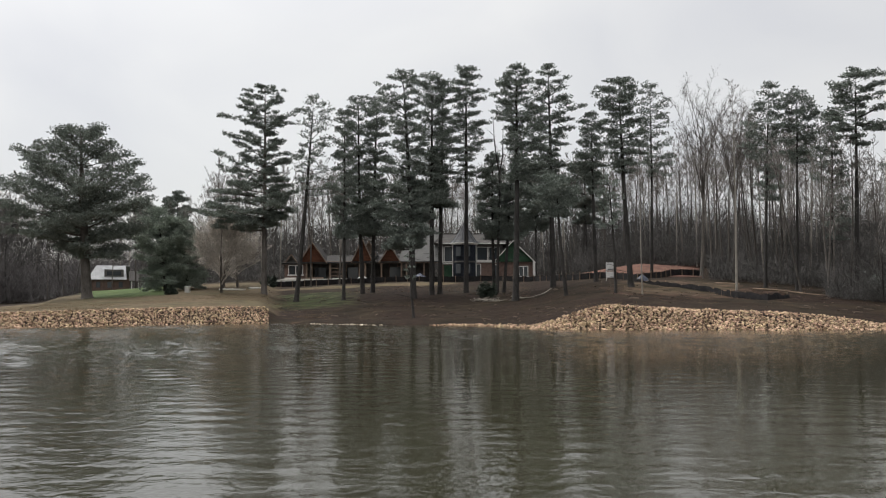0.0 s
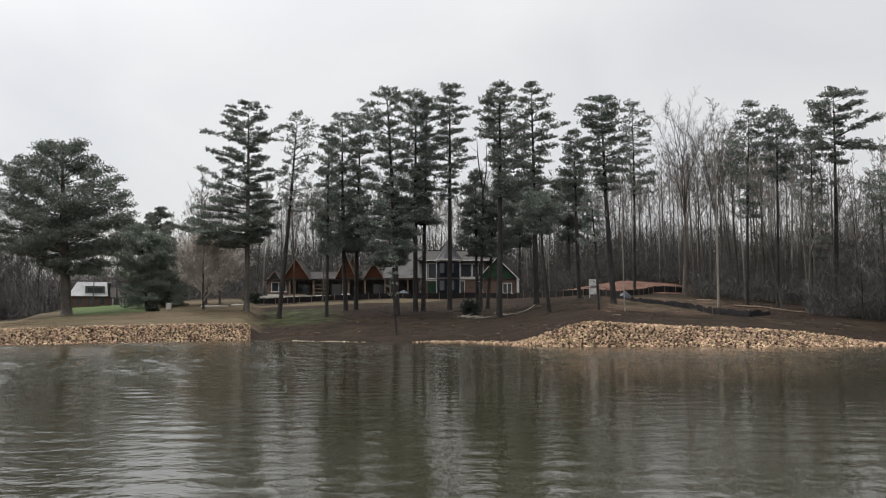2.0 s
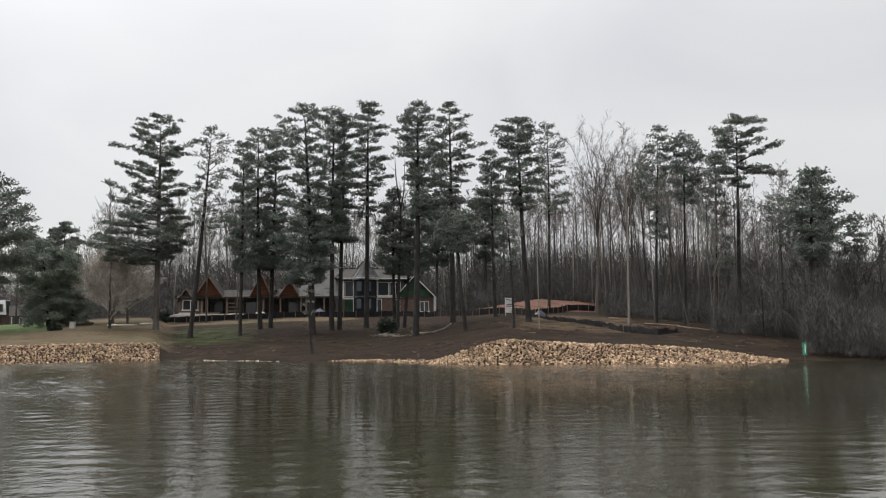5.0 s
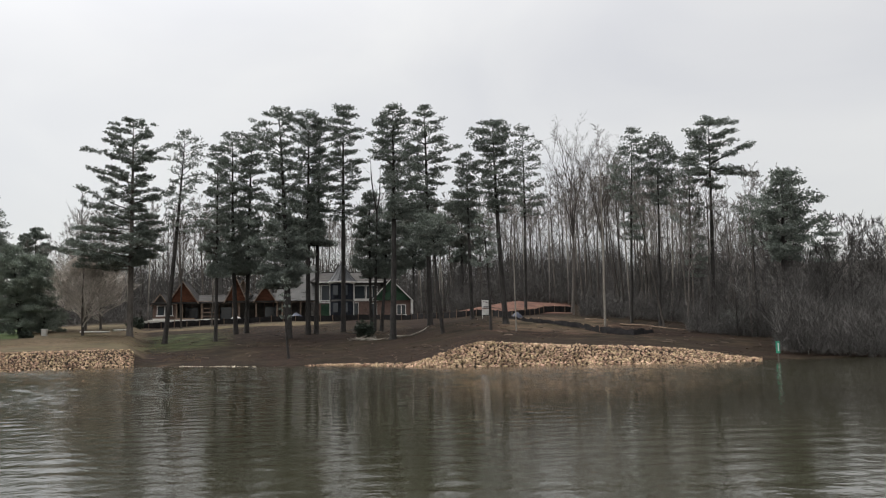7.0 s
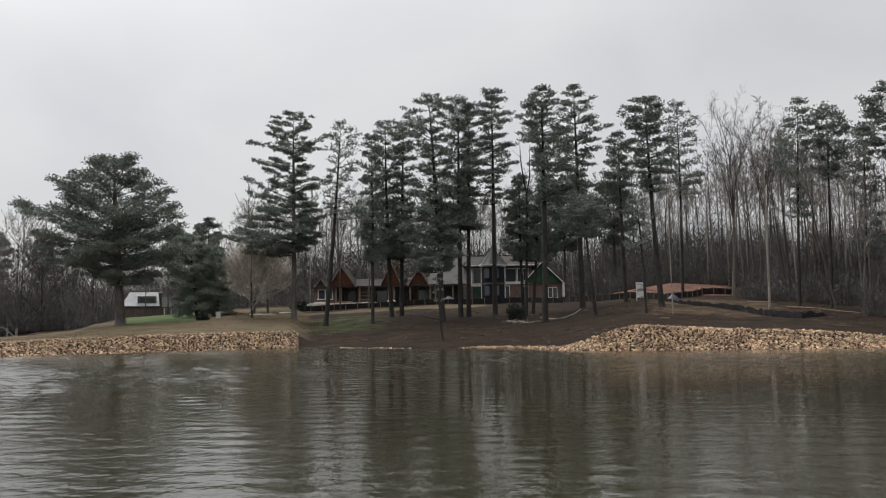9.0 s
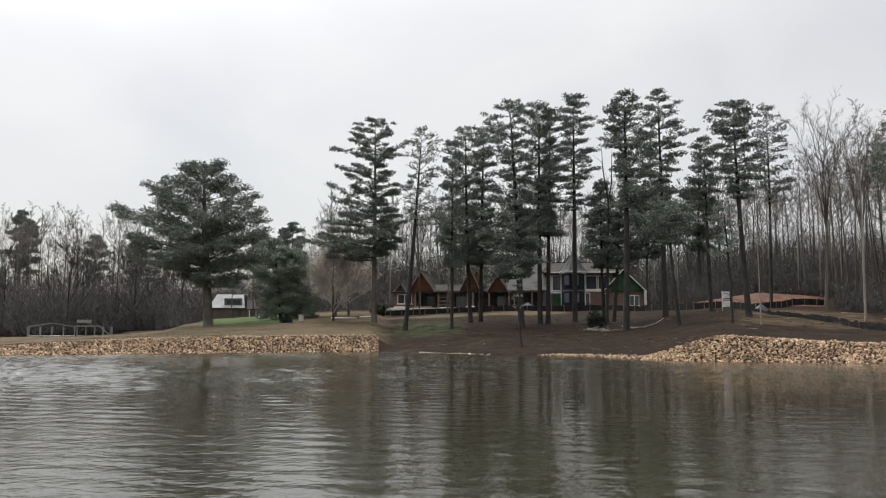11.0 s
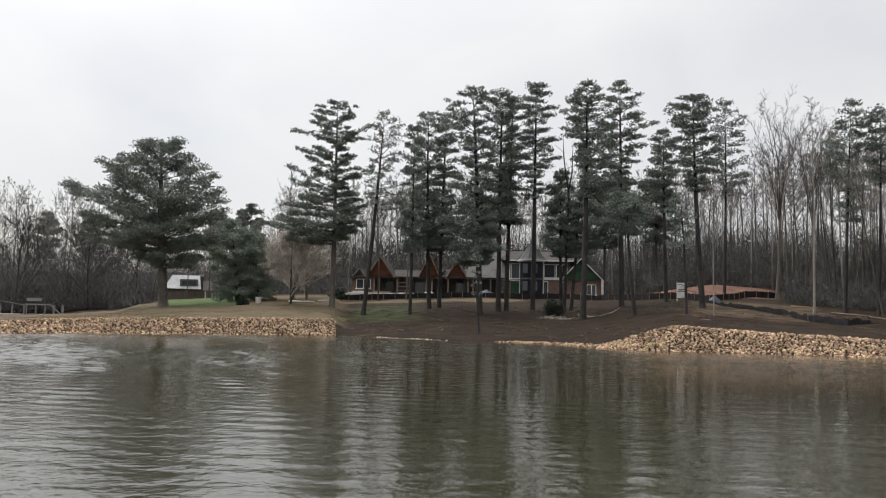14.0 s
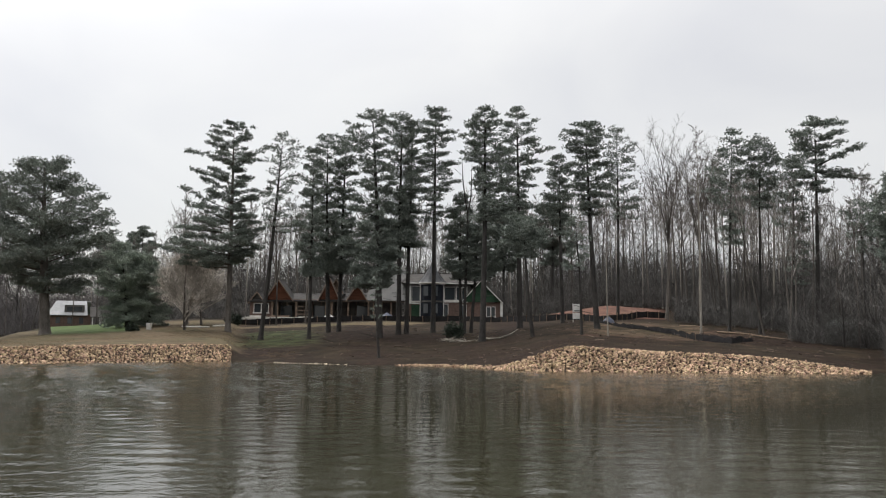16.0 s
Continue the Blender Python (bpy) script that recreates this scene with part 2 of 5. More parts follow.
def ground_material():
    """Leaf litter and bare soil, with lawn, green grass and red clay where the sheet's masks say so."""
    m = bpy.data.materials.new("lakeside_ground")
    m.use_nodes = True
    nt = m.node_tree
    n, l = nt.nodes.new, nt.links.new
    bs = nt.nodes["Principled BSDF"]
    geo = n("ShaderNodeNewGeometry")
    at = n("ShaderNodeAttribute")
    at.attribute_name = "cover"
    sep = n("ShaderNodeSeparateColor")
    l(at.outputs["Color"], sep.inputs[0])

    def noise_node(scale, detail=4):
        k = n("ShaderNodeTexNoise")
        k.inputs["Scale"].default_value = scale
        k.inputs["Detail"].default_value = detail
        l(geo.outputs["Position"], k.inputs["Vector"])
        return k.outputs["Fac"]

    def ramp(fac, c0, c1, p0=0.35, p1=0.68):
        k = n("ShaderNodeValToRGB")
        k.color_ramp.elements[0].position, k.color_ramp.elements[0].color = p0, (*c0, 1)
        k.color_ramp.elements[1].position, k.color_ramp.elements[1].color = p1, (*c1, 1)
        l(fac, k.inputs[0])
        return k.outputs[0]

    def mixc(fac, c0, c1):
        k = n("ShaderNodeMix")
        k.data_type = "RGBA"
        l(fac, k.inputs["Factor"])
        l(c0, k.inputs["A"])
        l(c1, k.inputs["B"])
        return k.outputs["Result"]

    def ragged(mask, nz, gain=0.7):
        """mask with its edge broken up by the noise."""
        k = n("ShaderNodeMath")
        k.operation = "SUBTRACT"
        l(nz, k.inputs[0])
        k.inputs[1].default_value = 0.5
        k2 = n("ShaderNodeMath")
        k2.operation = "MULTIPLY_ADD"
        l(k.outputs[0], k2.inputs[0])
        k2.inputs[1].default_value = gain
        l(mask, k2.inputs[2])
        k2.use_clamp = True
        r = n("ShaderNodeMapRange")
        r.inputs["From Min"].default_value, r.inputs["From Max"].default_value = 0.25, 0.75
        l(k2.outputs[0], r.inputs["Value"])
        return r.outputs[0]

    mid, fine, wide = noise_node(0.55, 6), noise_node(2.6, 6), noise_node(0.16, 5)
    soil = mixc(ramp(wide, (0, 0, 0), (1, 1, 1), 0.42, 0.58), ramp(fine, (0.0060, 0.0038, 0.0027), (0.0225, 0.0140, 0.0100)), ramp(mid, (0.0078, 0.0057, 0.0036), (0.0240, 0.0172, 0.0108)))
    lawn = mixc(ramp(wide, (0, 0, 0), (1, 1, 1), 0.4, 0.62), ramp(fine, (0.047, 0.035, 0.022), (0.095, 0.072, 0.047)), ramp(mid, (0.040, 0.034, 0.020), (0.076, 0.062, 0.037)))
    green = ramp(mid, (0.028, 0.043, 0.016), (0.054, 0.073, 0.028))
    clay = ramp(mid, (0.050, 0.028, 0.021), (0.098, 0.053, 0.040))
    c = mixc(ragged(sep.outputs[0], mid), soil, lawn)
    c = mixc(ragged(sep.outputs[1], mid), c, green)
    c = mixc(ragged(sep.outputs[2], mid), c, clay)
    l(c, bs.inputs["Base Color"])
    bs.inputs["Roughness"].default_value = 0.95
    bs.inputs["Specular IOR Level"].default_value = 0.05
    bp = n("ShaderNodeBump")
    bp.inputs["Strength"].default_value = 0.6
    bp.inputs["Distance"].default_value = 0.12
    l(fine, bp.inputs["Height"])
    l(bp.outputs[0], bs.inputs["Normal"])
    return m


GROUND = ground_material()


# ---------------------------------------------------------------- mesh tools
class Geo:
    """Gathers points and faces for one mesh."""

    def __init__(self):
        self.v, self.f = [], []

    def add(self, verts, faces):
        k = len(self.v)
        self.v.extend(tuple(p) for p in verts)
        self.f.extend(tuple(i + k for i in face) for face in faces)
        return self

    def box(self, x0, y0, z0, x1, y1, z1):
        v = [(x, y, z) for z in (z0, z1) for y in (y0, y1) for x in (x0, x1)]
        return self.add(v, [(0, 2, 3, 1), (4, 5, 7, 6), (0, 1, 5, 4), (2, 6, 7, 3), (0, 4, 6, 2), (1, 3, 7, 5)])

    def beam(self, a, b, w, h=None):
        """A squared timber from a to b."""
        a, b = Vector(a), Vector(b)
        d = (b - a).normalized()
        side = d.cross(Vector((0, 0, 1)))
        side = side.normalized() if side.length > 0.02 else Vector((1, 0, 0))
        up = side.cross(d).normalized()
        h = h or w
        v = []
        for p in (a, b):
            v += [p + side * sx * w / 2 + up * sz * h / 2 for sx, sz in ((-1, -1), (1, -1), (1, 1), (-1, 1))]
        return self.add(v, [(0, 1, 2, 3), (7, 6, 5, 4), (0, 4, 5, 1), (1, 5, 6, 2), (2, 6, 7, 3), (3, 7, 4, 0)])

    def prism(self, outline, y0, y1):
        """An outline of (x, z) drawn out from y0 to y1."""
        k = len(outline)
        v = [(x, y0, z) for x, z in outline] + [(x, y1, z) for x, z in outline]
        f = [tuple(range(k)), tuple(range(2 * k - 1, k - 1, -1))] + [(i, i + k, (i + 1) % k + k, (i + 1) % k) for i in range(k)]
        return self.add(v, f)

    def slab(self, corners, thick):
        """A sloping sheet through four corners, with thickness downwards."""
        v = [Vector(c) for c in corners]
        nrm = (v[1] - v[0]).cross(v[3] - v[0]).normalized()
        if nrm.z < 0:
            nrm = -nrm
        v = v + [p - nrm * thick for p in v]
        return self.add(v, [(0, 1, 2, 3), (7, 6, 5, 4), (0, 4, 5, 1), (1, 5, 6, 2), (2, 6, 7, 3), (3, 7, 4, 0)])

    def tube(self, pts, radii, sides=5, cap=True):
        pts = [Vector(p) for p in pts]
        k0 = len(self.v)
        ref = Vector((1, 0.13, 0))
        for i, p in enumerate(pts):
            d = (pts[min(i + 1, len(pts) - 1)] - pts[max(i - 1, 0)]).normalized()
            s = d.cross(ref)
            if s.length < 0.1:
                s = d.cross(Vector((0, 1, 0.2)))
            s.normalize()
            u = d.cross(s)
            for j in range(sides):
                a = 2 * math.pi * j / sides
                self.v.append(tuple(p + (s * math.cos(a) + u * math.sin(a)) * radii[i]))
        for i in range(len(pts) - 1):
            for j in range(sides):
                a, b = k0 + i * sides + j, k0 + i * sides + (j + 1) % sides
                self.f.append((a, b, b + sides, a + sides))
        if cap:
            e = k0 + (len(pts) - 1) * sides
            self.f.append(tuple(range(e, e + sides)))
        return self

    def cone(self, cx, cy, rings, sides):
        """Stacked rings of (radius, z) round an upright axis."""
        k0 = len(self.v)
        for r, z in rings:
            for j in range(sides):
                a = 2 * math.pi * (j + 0.5) / sides
                self.v.append((cx + r * math.cos(a), cy + r * math.sin(a), z))
        for i in range(len(rings) - 1):
            for j in range(sides):
                a, b = k0 + i * sides + j, k0 + i * sides + (j + 1) % sides
                self.f.append((a, b, b + sides, a + sides))
        self.f.append(tuple(range(k0 + sides - 1, k0 - 1, -1)))
        e = k0 + (len(rings) - 1) * sides
        self.f.append(tuple(range(e, e + sides)))
        return self

    def mesh(self, name, material, smooth=False):
        me = bpy.data.meshes.new(name)
        me.from_pydata(self.v, [], self.f)
        me.materials.append(material)
        if smooth:
            me.shade_smooth()
        me.update()
        return me


def mesh_np(name, verts, faces, material, smooth=False):
    """A mesh from arrays: points (n, 3) and faces (m, 3 or 4)."""
    verts, faces = np.asarray(verts, np.float32), np.asarray(faces, np.int32)
    me = bpy.data.meshes.new(name)
    me.vertices.add(len(verts))
    me.vertices.foreach_set("co", verts.ravel())
    m, k = faces.shape
    me.loops.add(m * k)
    me.loops.foreach_set("vertex_index", faces.ravel())
    me.polygons.add(m)
    me.polygons.foreach_set("loop_start", np.arange(0, m * k, k, dtype=np.int32))
    me.materials.append(material)
    me.update(calc_edges=True)
    me.validate()
    if smooth:
        me.shade_smooth()
    return me


def part(name, geo, material, parent, label="", smooth=False):
    me = geo.mesh(name, material, smooth) if isinstance(geo, Geo) else geo
    ob = new(name, me)
    ob.parent = parent
    if label:
        tagged(ob, label)
    return ob


def thing(name, label, category, group="", kind="", at=(0, 0, 0)):
    ob = new(name)
    ob.location = at
    ob.empty_display_size = 0.3
    return tagged(ob, label, category, group, kind)


# ---------------------------------------------------------------- the lie of the land
# heading from the bay in degrees: distance to the waterline, top of the bank, slope above it, level of the plateau
HEADING = [-75, -60, -39.6, -33, -27.5, -24.5, -18.4, -13.5, -12.8, -9.7, -4.6, -0.7, 2.5, 4.9, 8.5, 10.2, 15, 21.7, 28.3, 29.6, 34, 45, 60, 75]
SHORE = [60, 64, 67.5, 67.3, 67.7, 68, 71, 73, 72, 69, 64, 63.5, 61, 56.5, 54.5, 54.8, 55.5, 56, 60, 62, 66, 75, 92, 120]
BANK = [.4, .4, .55, .9, 1.1, 1.2, 1.3, 1.3, .4, .3, .3, .3, .3, .35, 1.2, 1.5, 1.2, .95, .25, .3, .3, .3, .3, .3]
SLOPE = [.02, .02, .02, .02, .022, .032, .055, .064, .07, .076, .08, .08, .078, .072, .067, .068, .075, .06, .05, .05, .05, .05, .05, .05]
LEVEL = [0.7, 0.7, 0.75, 1.0, 1.5, 3.6, 4.6, 5, 5, 5.1, 5.2, 5.2, 5.2, 5.25, 5.6, 5.9, 6.6, 6.2, 6, 6, 6, 6, 6, 6]
BANK_DEPTH = 3.6


def heading(x, y):
    return np.degrees(np.arctan2(x, y))


def inland(x, y):
    """Metres from the waterline, positive on land."""
    return np.hypot(x, y) - np.interp(heading(x, y), HEADING, SHORE)


def height(x, y):
    x, y = np.asarray(x, float), np.asarray(y, float)
    a, r = heading(x, y), np.hypot(x, y)
    s = inland(x, y)
    zb, sl, zp = (np.interp(a, HEADING, k) for k in (BANK, SLOPE, LEVEL))
    z = np.where(s < 0, np.maximum(s * .35, -3), np.where(s < BANK_DEPTH, zb * s / BANK_DEPTH, np.minimum(zb + sl * (s - BANK_DEPTH), zp)))
    start = np.interp(a, (-35, -30, -19, -16, 8, 12, 20, 26, 34), (198, 192, 186, 146, 146, 138, 128, 100, 84))
    z = z + np.where(s > 0, np.clip((r - start) / 150, 0, 1) * 14 + np.clip((r - 400) / 200, 0, 5) * 6, 0)
    z = z + 1.1 * np.clip(1 - np.abs(a - 12.5) / 5, 0, 1) * np.clip((r - 104) / 14, 0, 1)
    cove = np.clip((-29.5 - a) / 4, 0, 1) * np.clip((r - 108) / 14, 0, 1) * np.clip((192 - r) / 10, 0, 1)
    z = z * (1 - cove) - 1.2 * cove
    return np.where(np.abs(a) > 80, -3.0, z)


def ground_z(x, y):
    return float(height(x, y))


def build_ground():
    def lines(lo, hi, step, far):
        fine = list(np.arange(lo, hi + step / 2, step))
        out, k = [], step
        p = hi
        while p < far:
            k *= 1.35
            p += k
            out.append(p)
        back, k = [], step
        p = lo
        while p > -far:
            k *= 1.35
            p -= k
            back.append(p)
        return np.array(back[::-1] + fine + out)

    xs, ys = lines(-72, 64, 0.8, 2600), lines(48, 135, 0.8, 2600)
    X, Y = np.meshgrid(xs, ys)
    Z = height(X, Y)
    S = inland(X, Y)
    rough = np.zeros_like(Z)
    for k, (fx, fy, amp) in enumerate(((0.21, 0.17, .10), (0.53, -0.41, .06), (1.3, 1.1, .03), (-0.9, 2.1, .03))):
        rough += amp * np.sin(X * fx + k * 1.7) * np.cos(Y * fy + k * 2.3)
    Z = Z + rough * np.clip(S / 6, 0, 1)
    V = np.stack([X, Y, Z], -1).reshape(-1, 3)
    h, w = X.shape
    idx = np.arange(h * w).reshape(h, w)
    F = np.stack([idx[:-1, :-1], idx[:-1, 1:], idx[1:, 1:], idx[1:, :-1]], -1).reshape(-1, 4)
    me = mesh_np("ground", V, F, GROUND, True)
    A, R = heading(X, Y), np.hypot(X, Y)
    box = lambda v, lo, hi, soft: np.clip((v - lo) / soft, 0, 1) * np.clip((hi - v) / soft, 0, 1)
    lawn = box(A, -90, -11.5, 2.5) * box(S, 2.5, 60, 3)
    path = box(A, -15, 1, 2) * box(R, 113, 121.5, 2.5)
    hill = 0.5 * box(A, 9, 21, 3) * box(S, 14, 48, 8) + 0.12 * box(A, -10, 6, 4) * box(S, 22, 60, 8)
    lawn = np.clip(np.maximum(np.maximum(lawn, path), hill), 0, 1)
    green = box(A, -25.6, -18.6, 1.6) * box(R, 96, 185, 8) + 0.45 * box(A, -15.5, -5, 4) * box(R, 80, 112, 6)
    clay = box(A, 8.2, 17.0, 1.5) * box(R, 104, 140, 4) + 0.45 * box(A, -48, -13, 3) * box(S, 2.2, 8, 2) + 0.3 * box(A, 8, 24, 3) * box(S, 12, 44, 6) + 0.25 * box(A, -16, 4, 3) * box(S, -1, 2.2, 1.0)
    col = np.zeros((h * w, 4), np.float32)
    col[:, 0], col[:, 1], col[:, 2], col[:, 3] = lawn.ravel(), np.clip(green, 0, 1).ravel(), np.clip(clay, 0, 1).ravel(), 1
    at = me.color_attributes.new("cover", "FLOAT_COLOR", "POINT")
    at.data.foreach_set("color", col.ravel())
    tagged(new("ground", me), "brown leaf-littered shore rising from the lake to lawn and woods", "ground", kind="structure")


STEEP = 0.085                    # usual slope of the ripples


def build_water():
    """One sheet of lake: rippled in the bay, flat beyond."""
    rng = np.random.default_rng(5)
    def lines(lo, hi, step, far):
        fine = list(np.arange(lo, hi + step / 2, step))
        out, k, p = [], step, hi
        while p < far:
            k *= 1.5
            p += k
            out.append(p)
        back, k, p = [], step, lo
        while p > -far:
            k *= 1.5
            p -= k
            back.append(p)
        return np.array(back[::-1] + fine + out)

    xs, ys = lines(-46, 46, 0.30, 2600), lines(4, 74, 0.11, 2600)
    X, Y = np.meshgrid(xs, ys)
    Z = np.zeros_like(X)
    waves = 44
    for k in range(waves):
        wl = 0.33 * (1.1 / 0.33) ** rng.random()
        th = rng.normal(0.18, 0.75)
        kx, ky = 2 * math.pi / wl * math.sin(th), 2 * math.pi / wl * math.cos(th)
        amp = STEEP * wl / (2 * math.pi) * math.sqrt(2 / waves)
        ph = rng.random() * 6.28
        wob = 0.7 * np.sin(X * 0.17 * rng.normal(1, .5) + Y * 0.19 * rng.normal(1, .5) + ph)
        Z += amp * np.sin(X * kx + Y * ky + ph + wob)
    gust = 0.85 + 0.35 * np.sin(X * 0.09 + 1.0 + 0.8 * np.sin(Y * .12)) * np.sin(Y * 0.17 + 0.4 + 0.7 * np.sin(X * .07))
    edge = np.clip((46 - np.abs(X)) / 6, 0, 1) * np.clip((Y - 3) / 4, 0, 1) * np.clip((74 - Y) / 6, 0, 1)
    wind = np.interp(X + 0.25 * Y, (-16, -8, 2, 24), (2.2, 1.8, 0.85, 0.7))      # the right of the bay lies in the lee of the woods
    west = np.clip((-2 - X - 0.25 * Y) / 10, 0, 1)
    near = np.interp(Y, (6, 12, 24, 40), (0.28, 0.36, 0.6, 0.9)) * (1 - west) + np.interp(Y, (6, 14, 26, 40), (0.16, 0.22, 0.6, 0.95)) * west
    Z *= gust * wind * edge * near
    h, w = X.shape
    idx = np.arange(h * w).reshape(h, w)
    F = np.stack([idx[:-1, :-1], idx[:-1, 1:], idx[1:, 1:], idx[1:, :-1]], -1).reshape(-1, 4)
    me = mesh_np("water", np.stack([X, Y, Z], -1).reshape(-1, 3), F, WATER, True)
    at = me.attributes.new("chop", "FLOAT", "POINT")
    at.data.foreach_set("value", (np.interp(-inland(X, Y), (0, 8, 20, 40, 60), (1.1, 0.9, 0.62, 0.42, 0.32)) * np.clip(gust, 0.5, 1.1) * np.clip(wind, 0.7, 1.3)).astype(np.float32).ravel())
    tagged(new("water", me), "murky olive lake water broken by small wind ripples", "water", kind="structure")


build_ground()
build_water()


# ---------------------------------------------------------------- trees
def blades(centres, count, length, width, rng, lift=0.25):
    """Tufts of narrow pointed needles round each centre, as triangles."""
    c = np.repeat(np.asarray(centres), count, 0)
    m = len(c)
    d = rng.normal(size=(m, 3))
    d[:, 2] = d[:, 2] * 0.75 + lift
    d /= np.linalg.norm(d, axis=1)[:, None]
    side = np.cross(d, rng.normal(size=(m, 3)))
    side /= np.linalg.norm(side, axis=1)[:, None] + 1e-9
    ln = length * rng.uniform(0.65, 1.3, (m, 1))
    root = c + rng.normal(size=(m, 3)) * length * 0.12
    v = np.empty((m, 3, 3))
    v[:, 0] = root - side * width / 2
    v[:, 1] = root + side * width / 2
    v[:, 2] = root + d * ln
    return v.reshape(-1, 3), np.arange(m * 3).reshape(m, 3)


def needle_pads(centres, radii, dense, rng, length=0.21, width=0.052, per=6, flat=1.0):
    """Cushions of short needle tufts: flat below, domed above, as triangles."""
    n = np.maximum(4, (dense * 60 * radii ** 1.7).astype(int))
    c, r = np.repeat(centres, n, 0), np.repeat(radii, n)[:, None]
    q = rng.normal(size=(len(c), 3))
    q /= np.linalg.norm(q, axis=1)[:, None]
    q *= rng.random((len(c), 1)) ** 0.48
    q[:, 2] = np.where(q[:, 2] < 0, q[:, 2] * 0.28, q[:, 2] * 0.58) * flat
    tuft, away = c + q * r, q
    tuft, away = np.repeat(tuft, per, 0), np.repeat(away, per, 0)
    m = len(tuft)
    d = away * 0.7 + rng.normal(size=(m, 3)) * 0.6
    d[:, 2] += 0.30
    d /= np.linalg.norm(d, axis=1)[:, None]
    side = np.cross(d, rng.normal(size=(m, 3)))
    side /= np.linalg.norm(side, axis=1)[:, None] + 1e-9
    ln = length * rng.uniform(0.6, 1.35, (m, 1))
    v = np.empty((m, 3, 3))
    v[:, 0] = tuft - side * width / 2
    v[:, 1] = tuft + side * width / 2
    v[:, 2] = tuft + d * ln
    return v.reshape(-1, 3), np.arange(m * 3).reshape(m, 3)


def pine(x, y, tall, lean, girth, crown, seed, limbs, dense, needles=None, bark=None, pad=0.84, tier=0.0, stubs=10, boughs=(), full=1.0, label="tall pine with dark needle crown above a long bare trunk", name="pine_tree", category="pine tree", needle=0.185):
    """A pine; crown: share of the height, reach of the boughs to the west and to the east there; tier: how flat the boughs lie."""
    rng = np.random.default_rng(seed)
    z0 = ground_z(x, y) - 0.15
    top = thing(name, label, category, "pines by the lake", at=(x, y, z0))
    bend = rng.normal(0, 0.22, 2)

    def axis(u):
        b = math.sin(u * 3.1) * 0.5
        return np.array((lean * u + bend[0] * b, bend[1] * b, tall * u))

    tall *= 0.975
    us = [0, 0.012, 0.05, 0.15, 0.3, 0.45, 0.6, 0.75, 0.88, 0.975]
    rad = [1.5, 1.18, 1.0, 0.92, 0.83, 0.72, 0.58, 0.40, 0.22, 0.06]
    part("trunk", Geo().tube([axis(u) for u in us], [girth * k for k in rad], 9), bark or PINE_BARK, top, smooth=True)
    cu, west, east = (np.array(k) for k in zip(*crown))
    b = Geo()
    cents, sizes = [], []
    low, high = cu[0], cu[-1]
    plan = []
    ang = rng.random() * 6.28
    limbs = int(limbs * 0.52)
    for i in range(limbs):
        ang += 2.4 + rng.normal(0, 0.4)
        plan.append((low + (high - low) * ((i + rng.random()) / limbs) ** full, ang, rng.uniform(0.55, 1.12)))
    for k in range(len(cu)):               # boughs that make the outline
        plan += [(cu[k], rng.normal(0, 0.3), 1.0), (cu[k], math.pi + rng.normal(0, 0.3), 1.0)]
    for hu, a, share in plan:
        c = math.cos(a)
        we, ea = np.interp(hu, cu, west), np.interp(hu, cu, east)
        reach = (ea if c > 0 else we) * abs(c) + 0.46 * (we + ea) * (1 - abs(c))
        w = max(0.3, reach * share - pad * 0.15)
        rise = w * (0.10 + (0.75 - 0.55 * tier) * ((hu - low) / (high - low + 1e-6)) ** 1.3) * rng.uniform(0.4, 1.4)
        plan_tip = axis(hu) + np.array((c * w, math.sin(a) * w, 0))
        lower = 1 + 0.35 * (full - 1) * (1 - 2 * (hu - low) / (high - low))
        spring(b, axis(max(hu - rise / tall, 0.08)), plan_tip, girth * 0.26 * (1 - 0.6 * hu), pad * lower, rng, cents, sizes)
    for hu, dx, dy, dz in boughs:
        p = axis(hu)
        spring(b, p, p + np.array((dx, dy, dz)), girth * 0.4, pad, rng, cents, sizes)
    cents.append(axis(0.985) + rng.normal(size=(3, 3)) * 0.22)
    sizes.append(np.full(3, 0.42))
    for i in range(stubs):
        hu, a, ln = rng.uniform(low * 0.35, low), rng.random() * 6.28, rng.uniform(0.4, 1.6)
        p0 = axis(hu)
        b.tube([p0, p0 + np.array((math.cos(a) * ln, math.sin(a) * ln, rng.uniform(-0.3, 0.3)))], [0.03, 0.01], 3, False)
    tagged(part("boughwork", b, bark or PINE_BARK, top), kind="stuff")
    v, f = needle_pads(np.concatenate(cents), np.concatenate(sizes), dense, rng, needle, needle * 0.47, flat=1 - 0.45 * tier)
    part("crown", mesh_np("crown", v, f, needles or NEEDLE), None, top)
    return top


